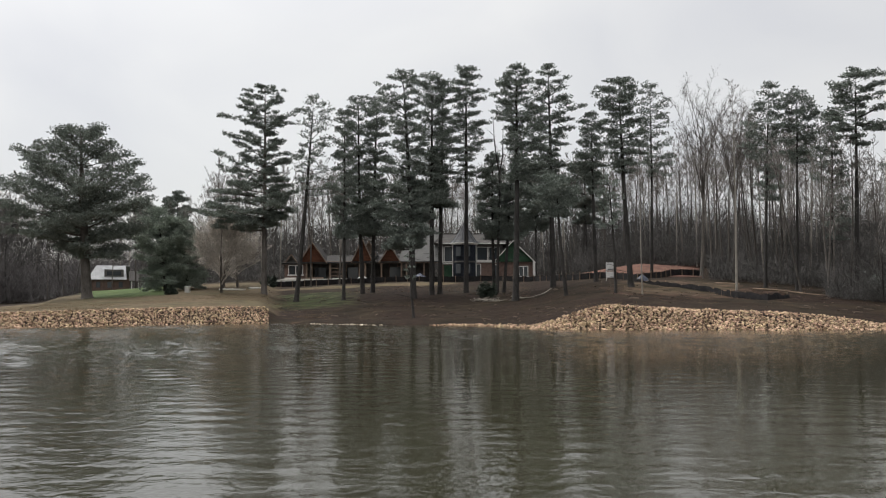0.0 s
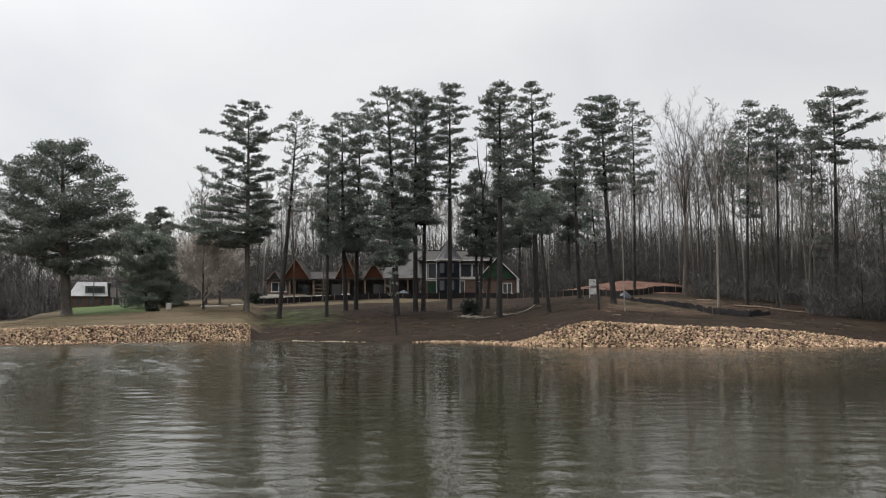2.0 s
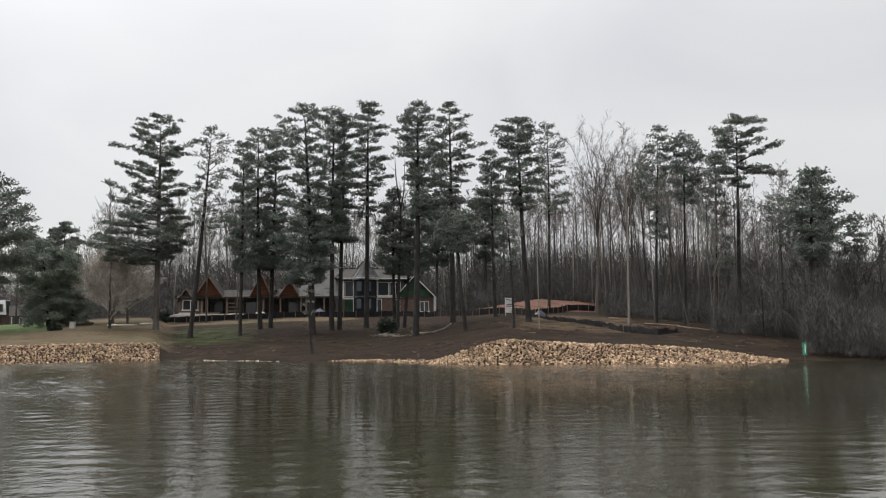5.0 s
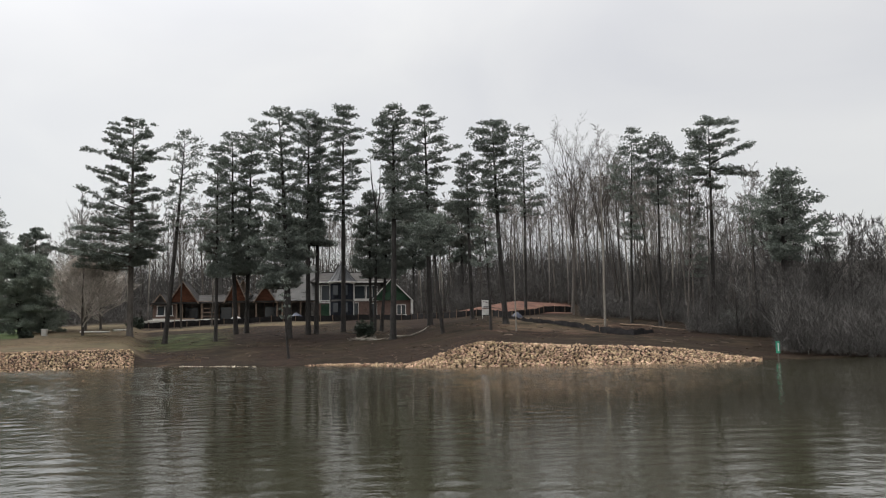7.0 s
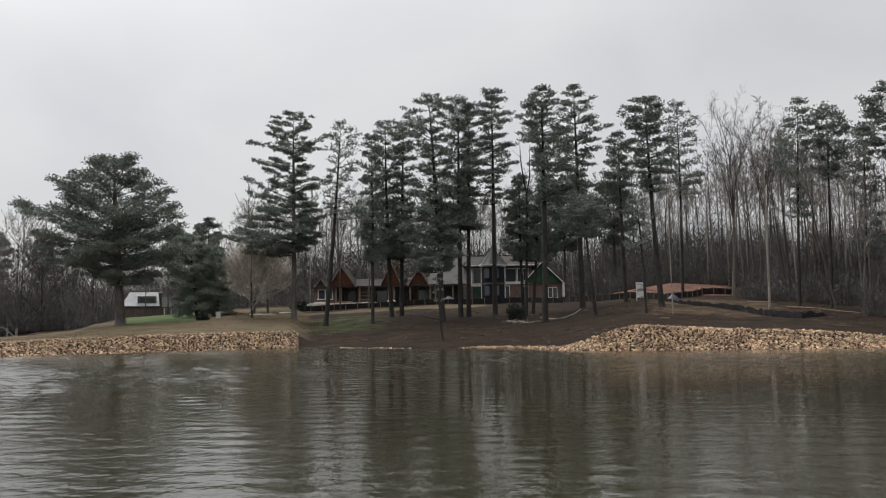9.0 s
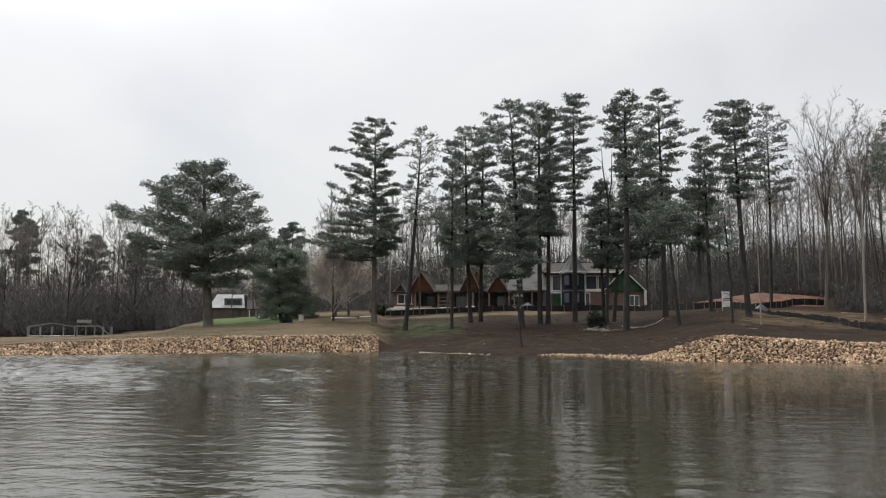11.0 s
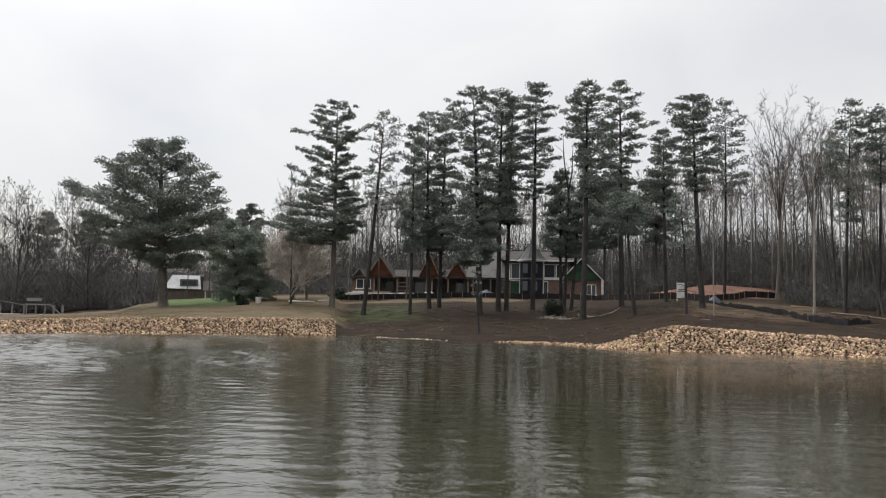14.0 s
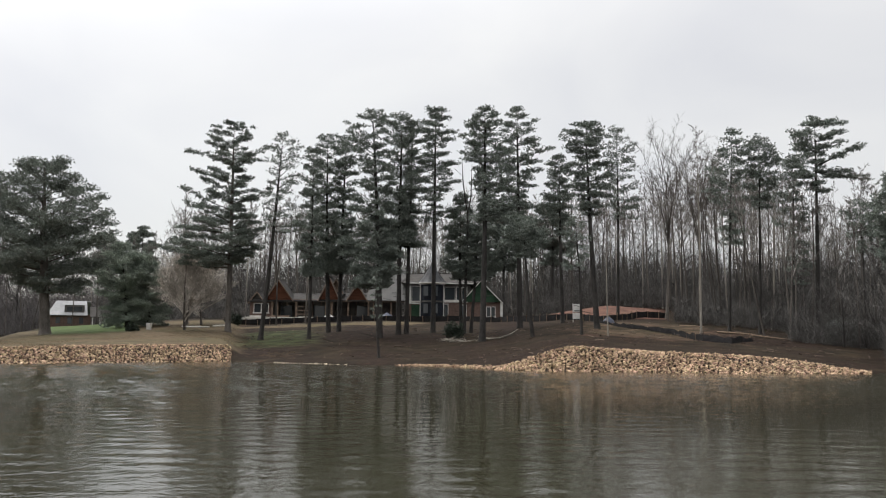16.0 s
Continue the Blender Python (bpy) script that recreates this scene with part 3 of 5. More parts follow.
def spring(b, p0, p1, r0, pad, rng, cents, sizes):
    """One bough from the trunk to its tip, with side shoots, and the pads of needles on its outer part."""
    d = p1 - p0
    w = math.hypot(d[0], d[1])
    out = np.array((d[0], d[1], 0)) / (w + 1e-6)
    side = np.array((-out[1], out[0], 0))
    bow = 0.07 * w * rng.uniform(-0.6, 1.0)
    sway = side * w * 0.08 * rng.normal()
    at = lambda s: p0 + d * s + np.array((0, 0, bow)) * math.sin(3.14 * s) + sway * math.sin(3.14 * s)
    r0 = max(0.022, r0)
    b.tube([at(s) for s in (0, 0.33, 0.66, 1.0)], [r0, r0 * 0.75, r0 * 0.45, 0.012], 4, False)
    n = 1 + int(w * 1.35 + rng.random())
    for j in range(n):
        s = 0.28 + 0.72 * (j + rng.random()) / n
        q = at(s)
        ln = (0.25 + 0.15 * w) * rng.uniform(0.1, 1.0) * (1.35 - s * 0.75) * (1 if j % 2 else -1)
        end = q + side * ln + out * abs(ln) * rng.uniform(0.0, 0.5) + np.array((0, 0, rng.uniform(0.0, 0.2)))
        if abs(ln) > 0.3:
            b.tube([q, end], [r0 * 0.35, 0.008], 3, False)
        cents.append(end[None])
        sizes.append(np.array([pad * rng.uniform(0.35, 1.15)]))
    cents.append(at(1.0)[None])
    sizes.append(np.array([pad * rng.uniform(0.5, 1.0)]))


BOUGHS = ((0.78, 5.0, 0.3, 2.4), (0.775, 4.4, -0.3, 2.0), (0.76, 5.5, 0.0, -0.9), (0.755, 4.4, 0.5, -0.5), (0.76, 3.2, -0.6, -0.2))

# the spreading pine on the lawn
pine(-44.7, 97.2, 21.6, -1.3, 0.6, [(0.24, 0.2, 4.2), (0.29, 3.1, 5.0), (0.35, 5.0, 5.9), (0.39, 9.2, 6.2), (0.46, 9.9, 6.7), (0.54, 9.9, 9.3), (0.59, 9.7, 7.7), (0.64, 10.5, 7.9), (0.69, 11.0, 7.9), (0.73, 9.7, 7.5), (0.79, 7.3, 6.9), (0.85, 7.3, 5.1), (0.9, 4.9, 4.5), (0.96, 2.9, 2.6), (0.99, 1.5, 2.3)], 47, 100, 0.95, bark=GREY_BARK, needles=NEEDLE_PALE, stubs=4, pad=1.3, label="broad round-crowned old pine standing alone on the lawn")
# the row along the shore
pine(-23.5, 97.7, 26.3, -0.1, 0.34, [(0.32, 5.9, 0.2), (0.36, 5.6, 2.5), (0.4, 8.9, 3.3), (0.44, 7.7, 2.1), (0.49, 6.7, 4.0), (0.54, 4.7, 3.1), (0.59, 5.7, 1.2), (0.63, 2.3, 3.2), (0.67, 5.8, 4.8), (0.73, 4.1, 2.3), (0.76, 4.9, 1.1), (0.81, 2.4, 3.4), (0.84, 5.5, 2.3), (0.89, 3.2, 4.5), (0.93, 3.1, 2.0), (0.97, 2.6, 2.4), (0.99, 1.0, 1.2)], 12, 120, 1.45, full=1.5, bark=GREY_BARK, tier=0.25, pad=0.78, label="tall pine with wide flat tiers of needles beside the shore")
pine(-18.8, 93.6, 24.8, 1.9, 0.27, [(0.52, 0.4, 3.2), (0.59, 1.2, 3.4), (0.64, 1.6, 3.3), (0.7, 1.1, 1.8), (0.75, 0.9, 2.0), (0.8, 1.2, 2.9), (0.86, 1.2, 3.4), (0.92, 1.1, 2.6), (0.96, 0.9, 1.5), (0.99, 0.5, 0.5)], 13, 60, 0.42, needles=NEEDLE_PALE, pad=0.72, label="leaning slender pine with a thin pale crown")
pine(-13.1, 92.0, 22.7, 0.0, 0.2, [(0.33, 0.9, 1.0), (0.46, 1.8, 1.0), (0.6, 1.8, 1.1), (0.75, 1.1, 1.0), (0.89, 1.0, 1.2), (0.98, 0.5, 0.8)], 14, 84, 1.0, full=1.5, label="slender dark pine in front of the house")
pine(-11.8, 99.5, 25.4, -0.6, 0.28, [(0.31, 1.1, 1.0), (0.41, 1.5, 1.4), (0.58, 1.7, 1.5), (0.72, 1.7, 1.8), (0.8, 1.9, 2.5), (0.86, 2.1, 3.0), (0.91, 2.3, 2.6), (0.95, 1.8, 2.2), (0.99, 0.9, 1.2)], 15, 120, 1.1, full=1.7)
pine(-10.8, 101.5, 25.5, 0.5, 0.28, [(0.3, 1.9, 1.7), (0.41, 1.8, 2.1), (0.55, 2.2, 1.5), (0.69, 2.2, 1.9), (0.81, 2.0, 1.6), (0.88, 2.2, 2.1), (0.94, 1.8, 1.5), (0.99, 1.1, 1.0)], 16, 116, 1.1, full=1.7)
pine(-5.0, 89.0, 26.3, -1.2, 0.34, [(0.23, 3.0, 0.2), (0.29, 3.2, 2.3), (0.36, 3.8, 2.4), (0.43, 4.0, 1.9), (0.5, 3.7, 1.4), (0.56, 2.9, 1.8), (0.67, 2.3, 1.9), (0.74, 2.3, 1.9), (0.81, 2.1, 1.6), (0.86, 2.7, 1.6), (0.9, 2.9, 1.4), (0.94, 3.1, 1.4), (0.97, 1.7, 1.4), (0.99, 0.4, 1.2)], 17, 170, 1.05, full=1.8, label="tall pine with branches low on its trunk")
pine(-4.0, 70.4, 7.0, -0.4, 0.12, [(0.51, 0.2, 0.4), (0.78, 0.3, 0.4), (0.96, 0.2, 0.3)], 18, 10, 0.4, needles=NEEDLE_PALE, pad=0.3, stubs=4, label="thin young pine at the edge of the water")
pine(-3.2, 94.9, 27.0, 0.1, 0.3, [(0.4, 1.2, 2.3), (0.45, 1.4, 1.6), (0.5, 1.7, 1.3), (0.58, 2.1, 1.2), (0.65, 2.1, 2.6), (0.74, 1.8, 2.3), (0.8, 1.8, 1.9), (0.88, 2.5, 1.5), (0.93, 2.5, 1.6), (0.96, 1.9, 1.1), (0.99, 1.1, 0.8)], 19, 110, 1.05, full=1.5)
pine(-2.3, 95.6, 26.4, 0.5, 0.28, [(0.41, 1.8, 2.1), (0.49, 0.8, 0.5), (0.57, 0.9, 1.1), (0.67, 1.3, 1.1), (0.75, 1.0, 1.7), (0.8, 1.0, 1.7), (0.9, 1.1, 1.3), (0.96, 1.1, 1.4), (0.99, 0.5, 0.9)], 20, 96, 1.0, full=1.5)
pine(0.8, 97.2, 28.3, 0.1, 0.3, [(0.49, 1.2, 0.5), (0.53, 2.0, 1.2), (0.59, 1.9, 0.5), (0.63, 1.5, 1.9), (0.67, 2.2, 3.0), (0.71, 1.9, 1.5), (0.75, 1.9, 2.6), (0.79, 1.5, 1.5), (0.85, 1.7, 2.3), (0.89, 1.6, 2.2), (0.94, 1.4, 0.5), (0.96, 0.5, 1.7), (0.99, 0.9, 1.0)], 21, 84, 0.8, tier=0.5)
pine(4.2, 98.1, 17.3, -0.1, 0.22, [(0.39, 0.6, 2.1), (0.47, 2.0, 2.8), (0.59, 1.6, 2.8), (0.75, 1.8, 2.3), (0.87, 1.6, 1.5), (0.98, 0.6, 0.8)], 22, 90, 1.5, full=1.3, label="short pine with a low dark crown by the house")
pine(5.3, 97.5, 14.7, 1.0, 0.22, [(0.45, 0.9, 1.8), (0.55, 1.7, 2.8), (0.69, 1.9, 3.3), (0.88, 1.7, 2.4), (0.98, 0.8, 1.1)], 23, 90, 1.5, full=1.3, label="short pine with a low dark crown by the house")
pine(5.7, 83.2, 25.1, 0.2, 0.33, [(0.51, 0.8, 1.6), (0.56, 0.2, 3.0), (0.59, 0.5, 3.3), (0.64, 0.8, 3.0), (0.68, 1.1, 3.3), (0.73, 1.1, 3.0), (0.77, 2.0, 1.5), (0.8, 2.3, 2.7), (0.84, 1.7, 1.8), (0.87, 2.6, 0.2), (0.92, 2.0, 1.5), (0.96, 1.8, 1.2), (0.99, 0.6, 0.6)], 24, 100, 0.85, full=1.2, tier=0.5)
pine(11.1, 97.0, 27.9, -0.3, 0.33, [(0.36, 2.0, 2.3), (0.42, 2.6, 2.9), (0.48, 2.2, 2.7), (0.5, 1.4, 0.3), (0.54, 2.4, 1.7), (0.59, 2.0, 0.7), (0.63, 2.4, 2.1), (0.67, 3.0, 1.8), (0.71, 2.3, 2.8), (0.75, 2.6, 2.8), (0.8, 2.8, 4.1), (0.84, 3.0, 2.9), (0.86, 2.6, 3.3), (0.89, 1.8, 1.9), (0.93, 2.2, 2.6), (0.96, 1.3, 1.1), (0.99, 0.3, 0.3)], 25, 120, 0.9, full=1.4, tier=0.5, label="tall pine with a pointed tiered crown")
pine(10.1, 77.5, 12.2, -0.8, 0.2, [(0.65, 0.8, 0.8), (0.77, 1.8, 1.7), (0.88, 1.9, 1.8), (0.97, 1.0, 1.2)], 26, 56, 1.0, full=1.0, label="slim leaning pine with a sparse crown")
pine(13.8, 72.6, 10.8, -0.5, 0.13, [(0.57, 1.2, 0.5), (0.68, 1.3, 0.8), (0.82, 1.1, 0.9), (0.96, 0.7, 0.9)], 27, 24, 0.7, pad=0.6, label="thin young pine beside the white notice board")
pine(17.5, 83.6, 22.2, -0.9, 0.3, [(0.55, 1.1, 1.2), (0.59, 0.8, 1.6), (0.64, 1.3, 2.5), (0.69, 1.5, 2.0), (0.74, 1.1, 2.3), (0.79, 1.7, 2.1), (0.83, 1.0, 1.3), (0.87, 2.4, 1.9), (0.9, 1.6, 1.1), (0.93, 2.8, 1.7), (0.96, 2.4, 1.5), (0.99, 1.2, 0.9)], 28, 74, 0.8, tier=0.6)
pine(16.2, 97.0, 21.1, -0.3, 0.24, [(0.52, 0.4, 1.0), (0.62, 1.0, 1.0), (0.68, 1.7, 1.7), (0.75, 2.0, 1.8), (0.81, 1.9, 1.8), (0.88, 1.0, 1.6), (0.94, 1.2, 1.5), (0.98, 0.5, 0.5)], 29, 60, 0.9)
pine(24.3, 103.5, 25.5, 0.2, 0.2, [(0.52, 0.2, 2.5), (0.58, 1.2, 2.5), (0.63, 1.5, 2.8), (0.68, 1.5, 2.5), (0.74, 1.9, 2.1), (0.79, 1.5, 2.5), (0.85, 1.5, 2.5), (0.91, 1.3, 2.2), (0.95, 1.3, 1.8), (0.99, 0.7, 0.7)], 30, 64, 0.55, needles=NEEDLE_PALE, pad=0.75)
pine(33.2, 89.2, 23.1, 1.0, 0.18, [(0.43, 0.2, 1.7), (0.5, 0.9, 1.9), (0.58, 0.6, 1.6), (0.65, 2.2, 0.6), (0.7, 2.8, 0.6), (0.76, 2.9, 1.2), (0.8, 3.2, 1.6), (0.84, 2.0, 1.6), (0.9, 1.3, 1.5), (0.95, 0.9, 1.2), (0.99, 0.4, 0.5)], 31, 60, 0.6)
pine(35.9, 87.6, 22.1, 0.6, 0.18, [(0.64, 0.2, 1.6), (0.69, 1.5, 1.3), (0.75, 1.8, 1.9), (0.82, 1.5, 1.9), (0.88, 1.8, 2.3), (0.92, 1.8, 1.9), (0.96, 1.5, 1.3), (0.99, 0.8, 0.9)], 32, 60, 0.7)
pine(39.9, 82.8, 24.0, 0.6, 0.26, [(0.67, 0.4, 1.4), (0.7, 1.8, 0.3), (0.73, 3.0, 1.7), (0.77, 3.3, 0.5), (0.8, 3.0, 0.5), (0.83, 0.6, 1.1), (0.86, 2.0, 0.6), (0.88, 2.4, 2.7), (0.91, 2.4, 1.7), (0.94, 2.7, 2.9), (0.97, 1.2, 2.7), (0.99, 0.2, 2.0)], 33, 36, 0.9, full=1.0, tier=0.7, boughs=BOUGHS, label="tall flat-topped pine with long side boughs at the wood's edge")
pine(38.2, 84.5, 20.0, 0.6, 0.15, [(0.3, 0.2, 2.0), (0.38, 0.2, 1.8), (0.47, 0.6, 1.5), (0.51, 0.2, 1.7), (0.58, 0.6, 1.2), (0.63, 2.8, 1.2), (0.69, 1.5, 2.4), (0.75, 2.1, 0.6), (0.79, 1.7, 0.2), (0.88, 1.5, 0.6), (0.95, 1.1, 1.2), (0.99, 0.5, 0.6)], 34, 56, 0.6)
pine(36.2, 62.3, 15.1, 0.6, 0.25, [(0.5, 0.4, 1.5), (0.56, 1.6, 1.9), (0.62, 1.0, 2.5), (0.67, 1.8, 2.5), (0.73, 1.4, 3.8), (0.78, 2.1, 2.5), (0.84, 1.6, 3.1), (0.89, 1.3, 3.0), (0.95, 1.2, 1.1), (0.99, 0.8, 0.8)], 35, 80, 0.95, pad=0.75, label="dark bushy pine close to the water by the green marker")
pine(40.9, 64.0, 10.9, 0.4, 0.14, [(0.68, 2.0, 0.2), (0.75, 1.7, 0.8), (0.84, 1.2, 0.8), (0.9, 0.9, 1.4), (0.96, 0.4, 0.3)], 36, 26, 0.7, tier=0.6, pad=0.6)
pine(41.1, 76.0, 14.7, -0.0, 0.14, [(0.65, 0.4, 1.1), (0.76, 1.1, 1.5), (0.82, 0.8, 1.4), (0.91, 1.5, 2.0), (0.98, 0.8, 1.3)], 37, 36, 0.5)
# evergreens along the lawn's far side
pine(-39.9, 110.0, 11.7, -1.4, 0.22, [(0.01, 3.0, 3.2), (0.22, 3.2, 3.6), (0.43, 3.4, 3.6), (0.6, 3.3, 3.5), (0.74, 2.9, 3.1), (0.87, 2.0, 1.6), (0.97, 0.9, 0.7)], 38, 90, 1.2, needles=CEDAR, stubs=0, pad=1.0, name="cedar_tree", category="cedar tree", label="dense dark evergreen cedar reaching to the lawn")
pine(-37.1, 111.0, 10.2, -1.3, 0.2, [(0.01, 2.9, 2.3), (0.24, 3.0, 2.6), (0.47, 3.1, 2.7), (0.71, 3.0, 2.6), (0.86, 2.4, 1.7), (0.97, 1.2, 0.5)], 39, 84, 1.2, needles=CEDAR, stubs=0, pad=1.0, name="cedar_tree", category="cedar tree", label="dense dark evergreen cedar reaching to the lawn")
ROUND = [(0.45, 1.8, 1.8), (0.6, 3.4, 3.2), (0.8, 3.3, 3.5), (0.92, 2.2, 2.0), (0.99, 0.7, 0.7)]
for k, (px, py, ph) in enumerate(((-158, 196, 27), (-150, 205, 29), (-143, 199, 26), (-128, 206, 22), (-118, 210, 21), (-62, 178, 22), (-74, 190, 20), (-8, 168, 20), (14, 150, 21), (22, 142, 22))):
    pine(px, py, ph, 0.0, 0.28, ROUND, 60 + k, 30, 0.6, pad=1.3, needle=0.4, label="distant dark pine among bare woods")


def bare_tree(seed, tall, spread, forks, girth, bark, fine=1.0, vase=0.0, low=0.45, twig=None):
    """Meshes of a leafless tree: its trunk, and its limbs and twigs."""
    rng = np.random.default_rng(seed)
    trunk, tops = Geo(), Geo()

    def grow(p, d, ln, r, level):
        if level == 3:
            s = np.cross(d, rng.normal(size=3))
            s *= 0.018 / (np.linalg.norm(s) + 1e-9)
            tops.add([p - s, p + s, p + d * ln], [(0, 1, 2)])
            return
        n = 3 - level
        pts, rad = [p], [r]
        for i in range(n):
            d = d + rng.normal(size=3) * (0.10 + 0.05 * level)
            d[2] += 0.06 + 0.03 * level
            d /= np.linalg.norm(d)
            pts.append(pts[-1] + d * ln / n)
            rad.append(r * (1 - 0.62 * (i + 1) / n))
        tops.tube(pts, [max(q, 0.009) for q in rad], 4 if level == 0 else 3, False)
        kids = int((3.6 if level < 2 else 9.0) * fine + rng.random())
        for _ in range(kids):
            s = rng.uniform(0.25, 1.0)
            k = min(int(s * n), n - 1)
            q = pts[k] + (pts[k + 1] - pts[k]) * (s * n - k)
            e = d + rng.normal(size=3) * 0.5
            e[2] += 0.22
            e /= np.linalg.norm(e)
            grow(q, e, ln * rng.uniform(0.4, 0.66), max(r * (1 - 0.55 * s) * 0.5, 0.012), level + 1)

    sway = rng.normal(0, 0.35, 2)
    ax = lambda u: np.array((sway[0] * math.sin(u * 3), sway[1] * math.sin(u * 2.4), tall * u))
    us = [0, 0.02, 0.1, 0.25, 0.4, 0.55, 0.7, 0.85, 1.0]
    trunk.tube([ax(u) for u in us], [girth * k for k in (1.4, 1.1, 1.0, 0.9, 0.78, 0.62, 0.42, 0.22, 0.05)], 7)
    for i in range(forks):
        u = low + (0.97 - low) * (i + rng.random()) / forks
        a = rng.random() * 6.28
        out = rng.uniform(0.5, 0.9) * (1 - 0.4 * vase)
        d = np.array((math.cos(a) * out, math.sin(a) * out, 0.7 + 0.7 * vase))
        grow(ax(u), d / np.linalg.norm(d), spread * (1.15 - 0.95 * (u - low) / (1 - low)) * rng.uniform(0.6, 1.15) * (1 + vase), girth * (0.55 - 0.35 * u), 0)
    return trunk.mesh("trunk", bark, True), tops.mesh("boughwork", twig or TWIG)


BARE = [bare_tree(s, 20, sp, fk, g, b, 1.0, v, lo) for s, sp, fk, g, b, v, lo in (
    (201, 3.4, 11, 0.125, GREY_BARK, 0.2, 0.42), (202, 3.0, 10, 0.105, GREY_BARK, 0.3, 0.5), (203, 4.2, 11, 0.145, GREY_BARK, 0.1, 0.38),
    (204, 2.6, 10, 0.095, GREY_BARK, 0.4, 0.5), (205, 3.6, 12, 0.12, GREY_BARK, 0.2, 0.45), (206, 3.0, 9, 0.11, PALE_BARK, 0.3, 0.5))]


def fan_tree(seed, tall, wide, girth, bark, twig):
    """Meshes of a tall leafless hardwood whose trunk parts into long limbs that sweep up and outwards."""
    rng = np.random.default_rng(seed)
    trunk, tops = Geo(), Geo()

    def limb(p, tip, r, level):
        d = tip - p
        ln = float(np.linalg.norm(d))
        sag = np.array((d[0], d[1], 0)) * -0.16 + rng.normal(size=3) * ln * 0.03
        pts = [p + d * s + sag * math.sin(3.14 * s) for s in (0, 0.25, 0.5, 0.75, 1.0)]
        tops.tube(pts, [max(r * k, 0.008) for k in (1, 0.8, 0.58, 0.36, 0.12)], 5 if level == 0 else 3, False)
        if level == 2:
            for _ in range(5):
                q = pts[int(rng.integers(1, 5))]
                e = d / ln + rng.normal(size=3) * 0.45
                e *= rng.uniform(0.35, 0.8) / np.linalg.norm(e)
                side = np.cross(e, rng.normal(size=3))
                side *= 0.010 / (np.linalg.norm(side) + 1e-9)
                tops.add([q - side, q + side, q + e], [(0, 1, 2)])
            return
        for i in range(9 if level == 0 else 6):
            s = 0.25 + 0.75 * (i + rng.random()) / (9 if level == 0 else 6)
            k = min(int(s * 4), 3)
            q = pts[k] + (pts[k + 1] - pts[k]) * (s * 4 - k)
            e = d / ln + rng.normal(size=3) * 0.42
            e[2] += 0.1
            e /= np.linalg.norm(e)
            limb(q, q + e * ln * rng.uniform(0.22, 0.42) * (1.25 - 0.6 * s), r * (1 - 0.75 * s) * 0.5 + 0.006, level + 1)

    fork = 0.44
    sway = rng.normal(0, 0.3, 2)
    ax = lambda u: np.array((sway[0] * math.sin(u * 4), sway[1] * math.sin(u * 3), tall * u))
    us = (0, 0.02, 0.1, 0.2, 0.32, fork)
    trunk.tube([ax(u) for u in us], [girth * k for k in (1.4, 1.1, 1.0, 0.92, 0.85, 0.72)], 8)
    n = 7
    for i in range(n):
        a = 6.283 * (i + rng.uniform(-0.25, 0.25)) / n
        w = wide * rng.uniform(0.35, 1.0)
        tip = np.array((math.cos(a) * w, math.sin(a) * w, tall * (1.0 - 0.10 * (w / wide) ** 2) * rng.uniform(0.93, 1.0)))
        limb(ax(fork * rng.uniform(0.82, 1.0)), tip, girth * rng.uniform(0.34, 0.5), 0)
    return trunk.mesh("trunk", bark, True), tops.mesh("boughwork", twig)


BIG = fan_tree(214, 20.0, 3.3, 0.17, GREY_BARK, GREY_BARK)
BIG_OTHER = fan_tree(217, 20.0, 3.1, 0.15, GREY_BARK, GREY_BARK)
WIDE = bare_tree(212, 9, 4.2, 34, 0.16, GREY_BARK, 1.6, 0.0, 0.10, PALE_TWIG)


def plant(meshes, x, y, scale, turn, label, tall=1.0, group="bare woods", lean=0.0):
    t = thing("bare_tree", label, "tree", group, at=(x, y, ground_z(x, y) - 0.1))
    t.rotation_euler = (0, lean, turn)
    t.scale = (scale, scale, scale * tall)
    part("trunk", meshes[0], None, t)
    tagged(part("boughwork", meshes[1], None, t), kind="stuff")
    return t


def woods():
    rng = np.random.default_rng(77)
    text = "leafless grey-brown hardwood among the lakeside woods"
    # heading from, heading to, nearest, farthest, how many, least and greatest height
    for a0, a1, r0, r1, n, h0, h1 in ((-46, -27, 198, 240, 62, 21, 30), (-27, -16, 160, 190, 20, 15, 20), (-17, 7, 146, 178, 76, 18, 25), (7, 17, 134, 165, 40, 18, 24), (16.5, 24, 104, 145, 40, 18, 24), (21, 31, 84, 125, 38, 12, 18), (29, 42, 78, 110, 14, 7, 11)):
        for i in range(n):
            a = radians(a0 + (a1 - a0) * (i + rng.random()) / n)
            r = rng.uniform(r0, r1)
            h = rng.uniform(h0, h1)
            s = h / 20
            plant(BARE[rng.integers(0, 6)], r * math.sin(a), r * math.cos(a), s, rng.random() * 6.28, text, lean=rng.normal(0, 0.055))


woods()
plant(BIG, 31.0, 105.0, 1.24, 0.4, "great bare hardwood with upswept limbs in the woods")
plant(BIG_OTHER, 33.4, 100.0, 1.13, 2.1, "great bare hardwood with upswept limbs in the woods")
plant(BARE[5], 26.8, 79.5, 1.05, 1.0, "pale-barked bare tree on the bank")
plant(BARE[5], 16.0, 71.9, 0.55, 2.0, "thin pale bare sapling on the bank")
plant(WIDE, -29.3, 100.0, 0.95, 0.3, "small wide bare ornamental tree on the lawn", group="")
plant(WIDE, -31.5, 108.0, 1.05, 2.3, "small wide bare ornamental tree on the lawn", group="")
plant(WIDE, -31.0, 113.5, 1.0, 4.0, "small wide bare ornamental tree on the lawn", group="")
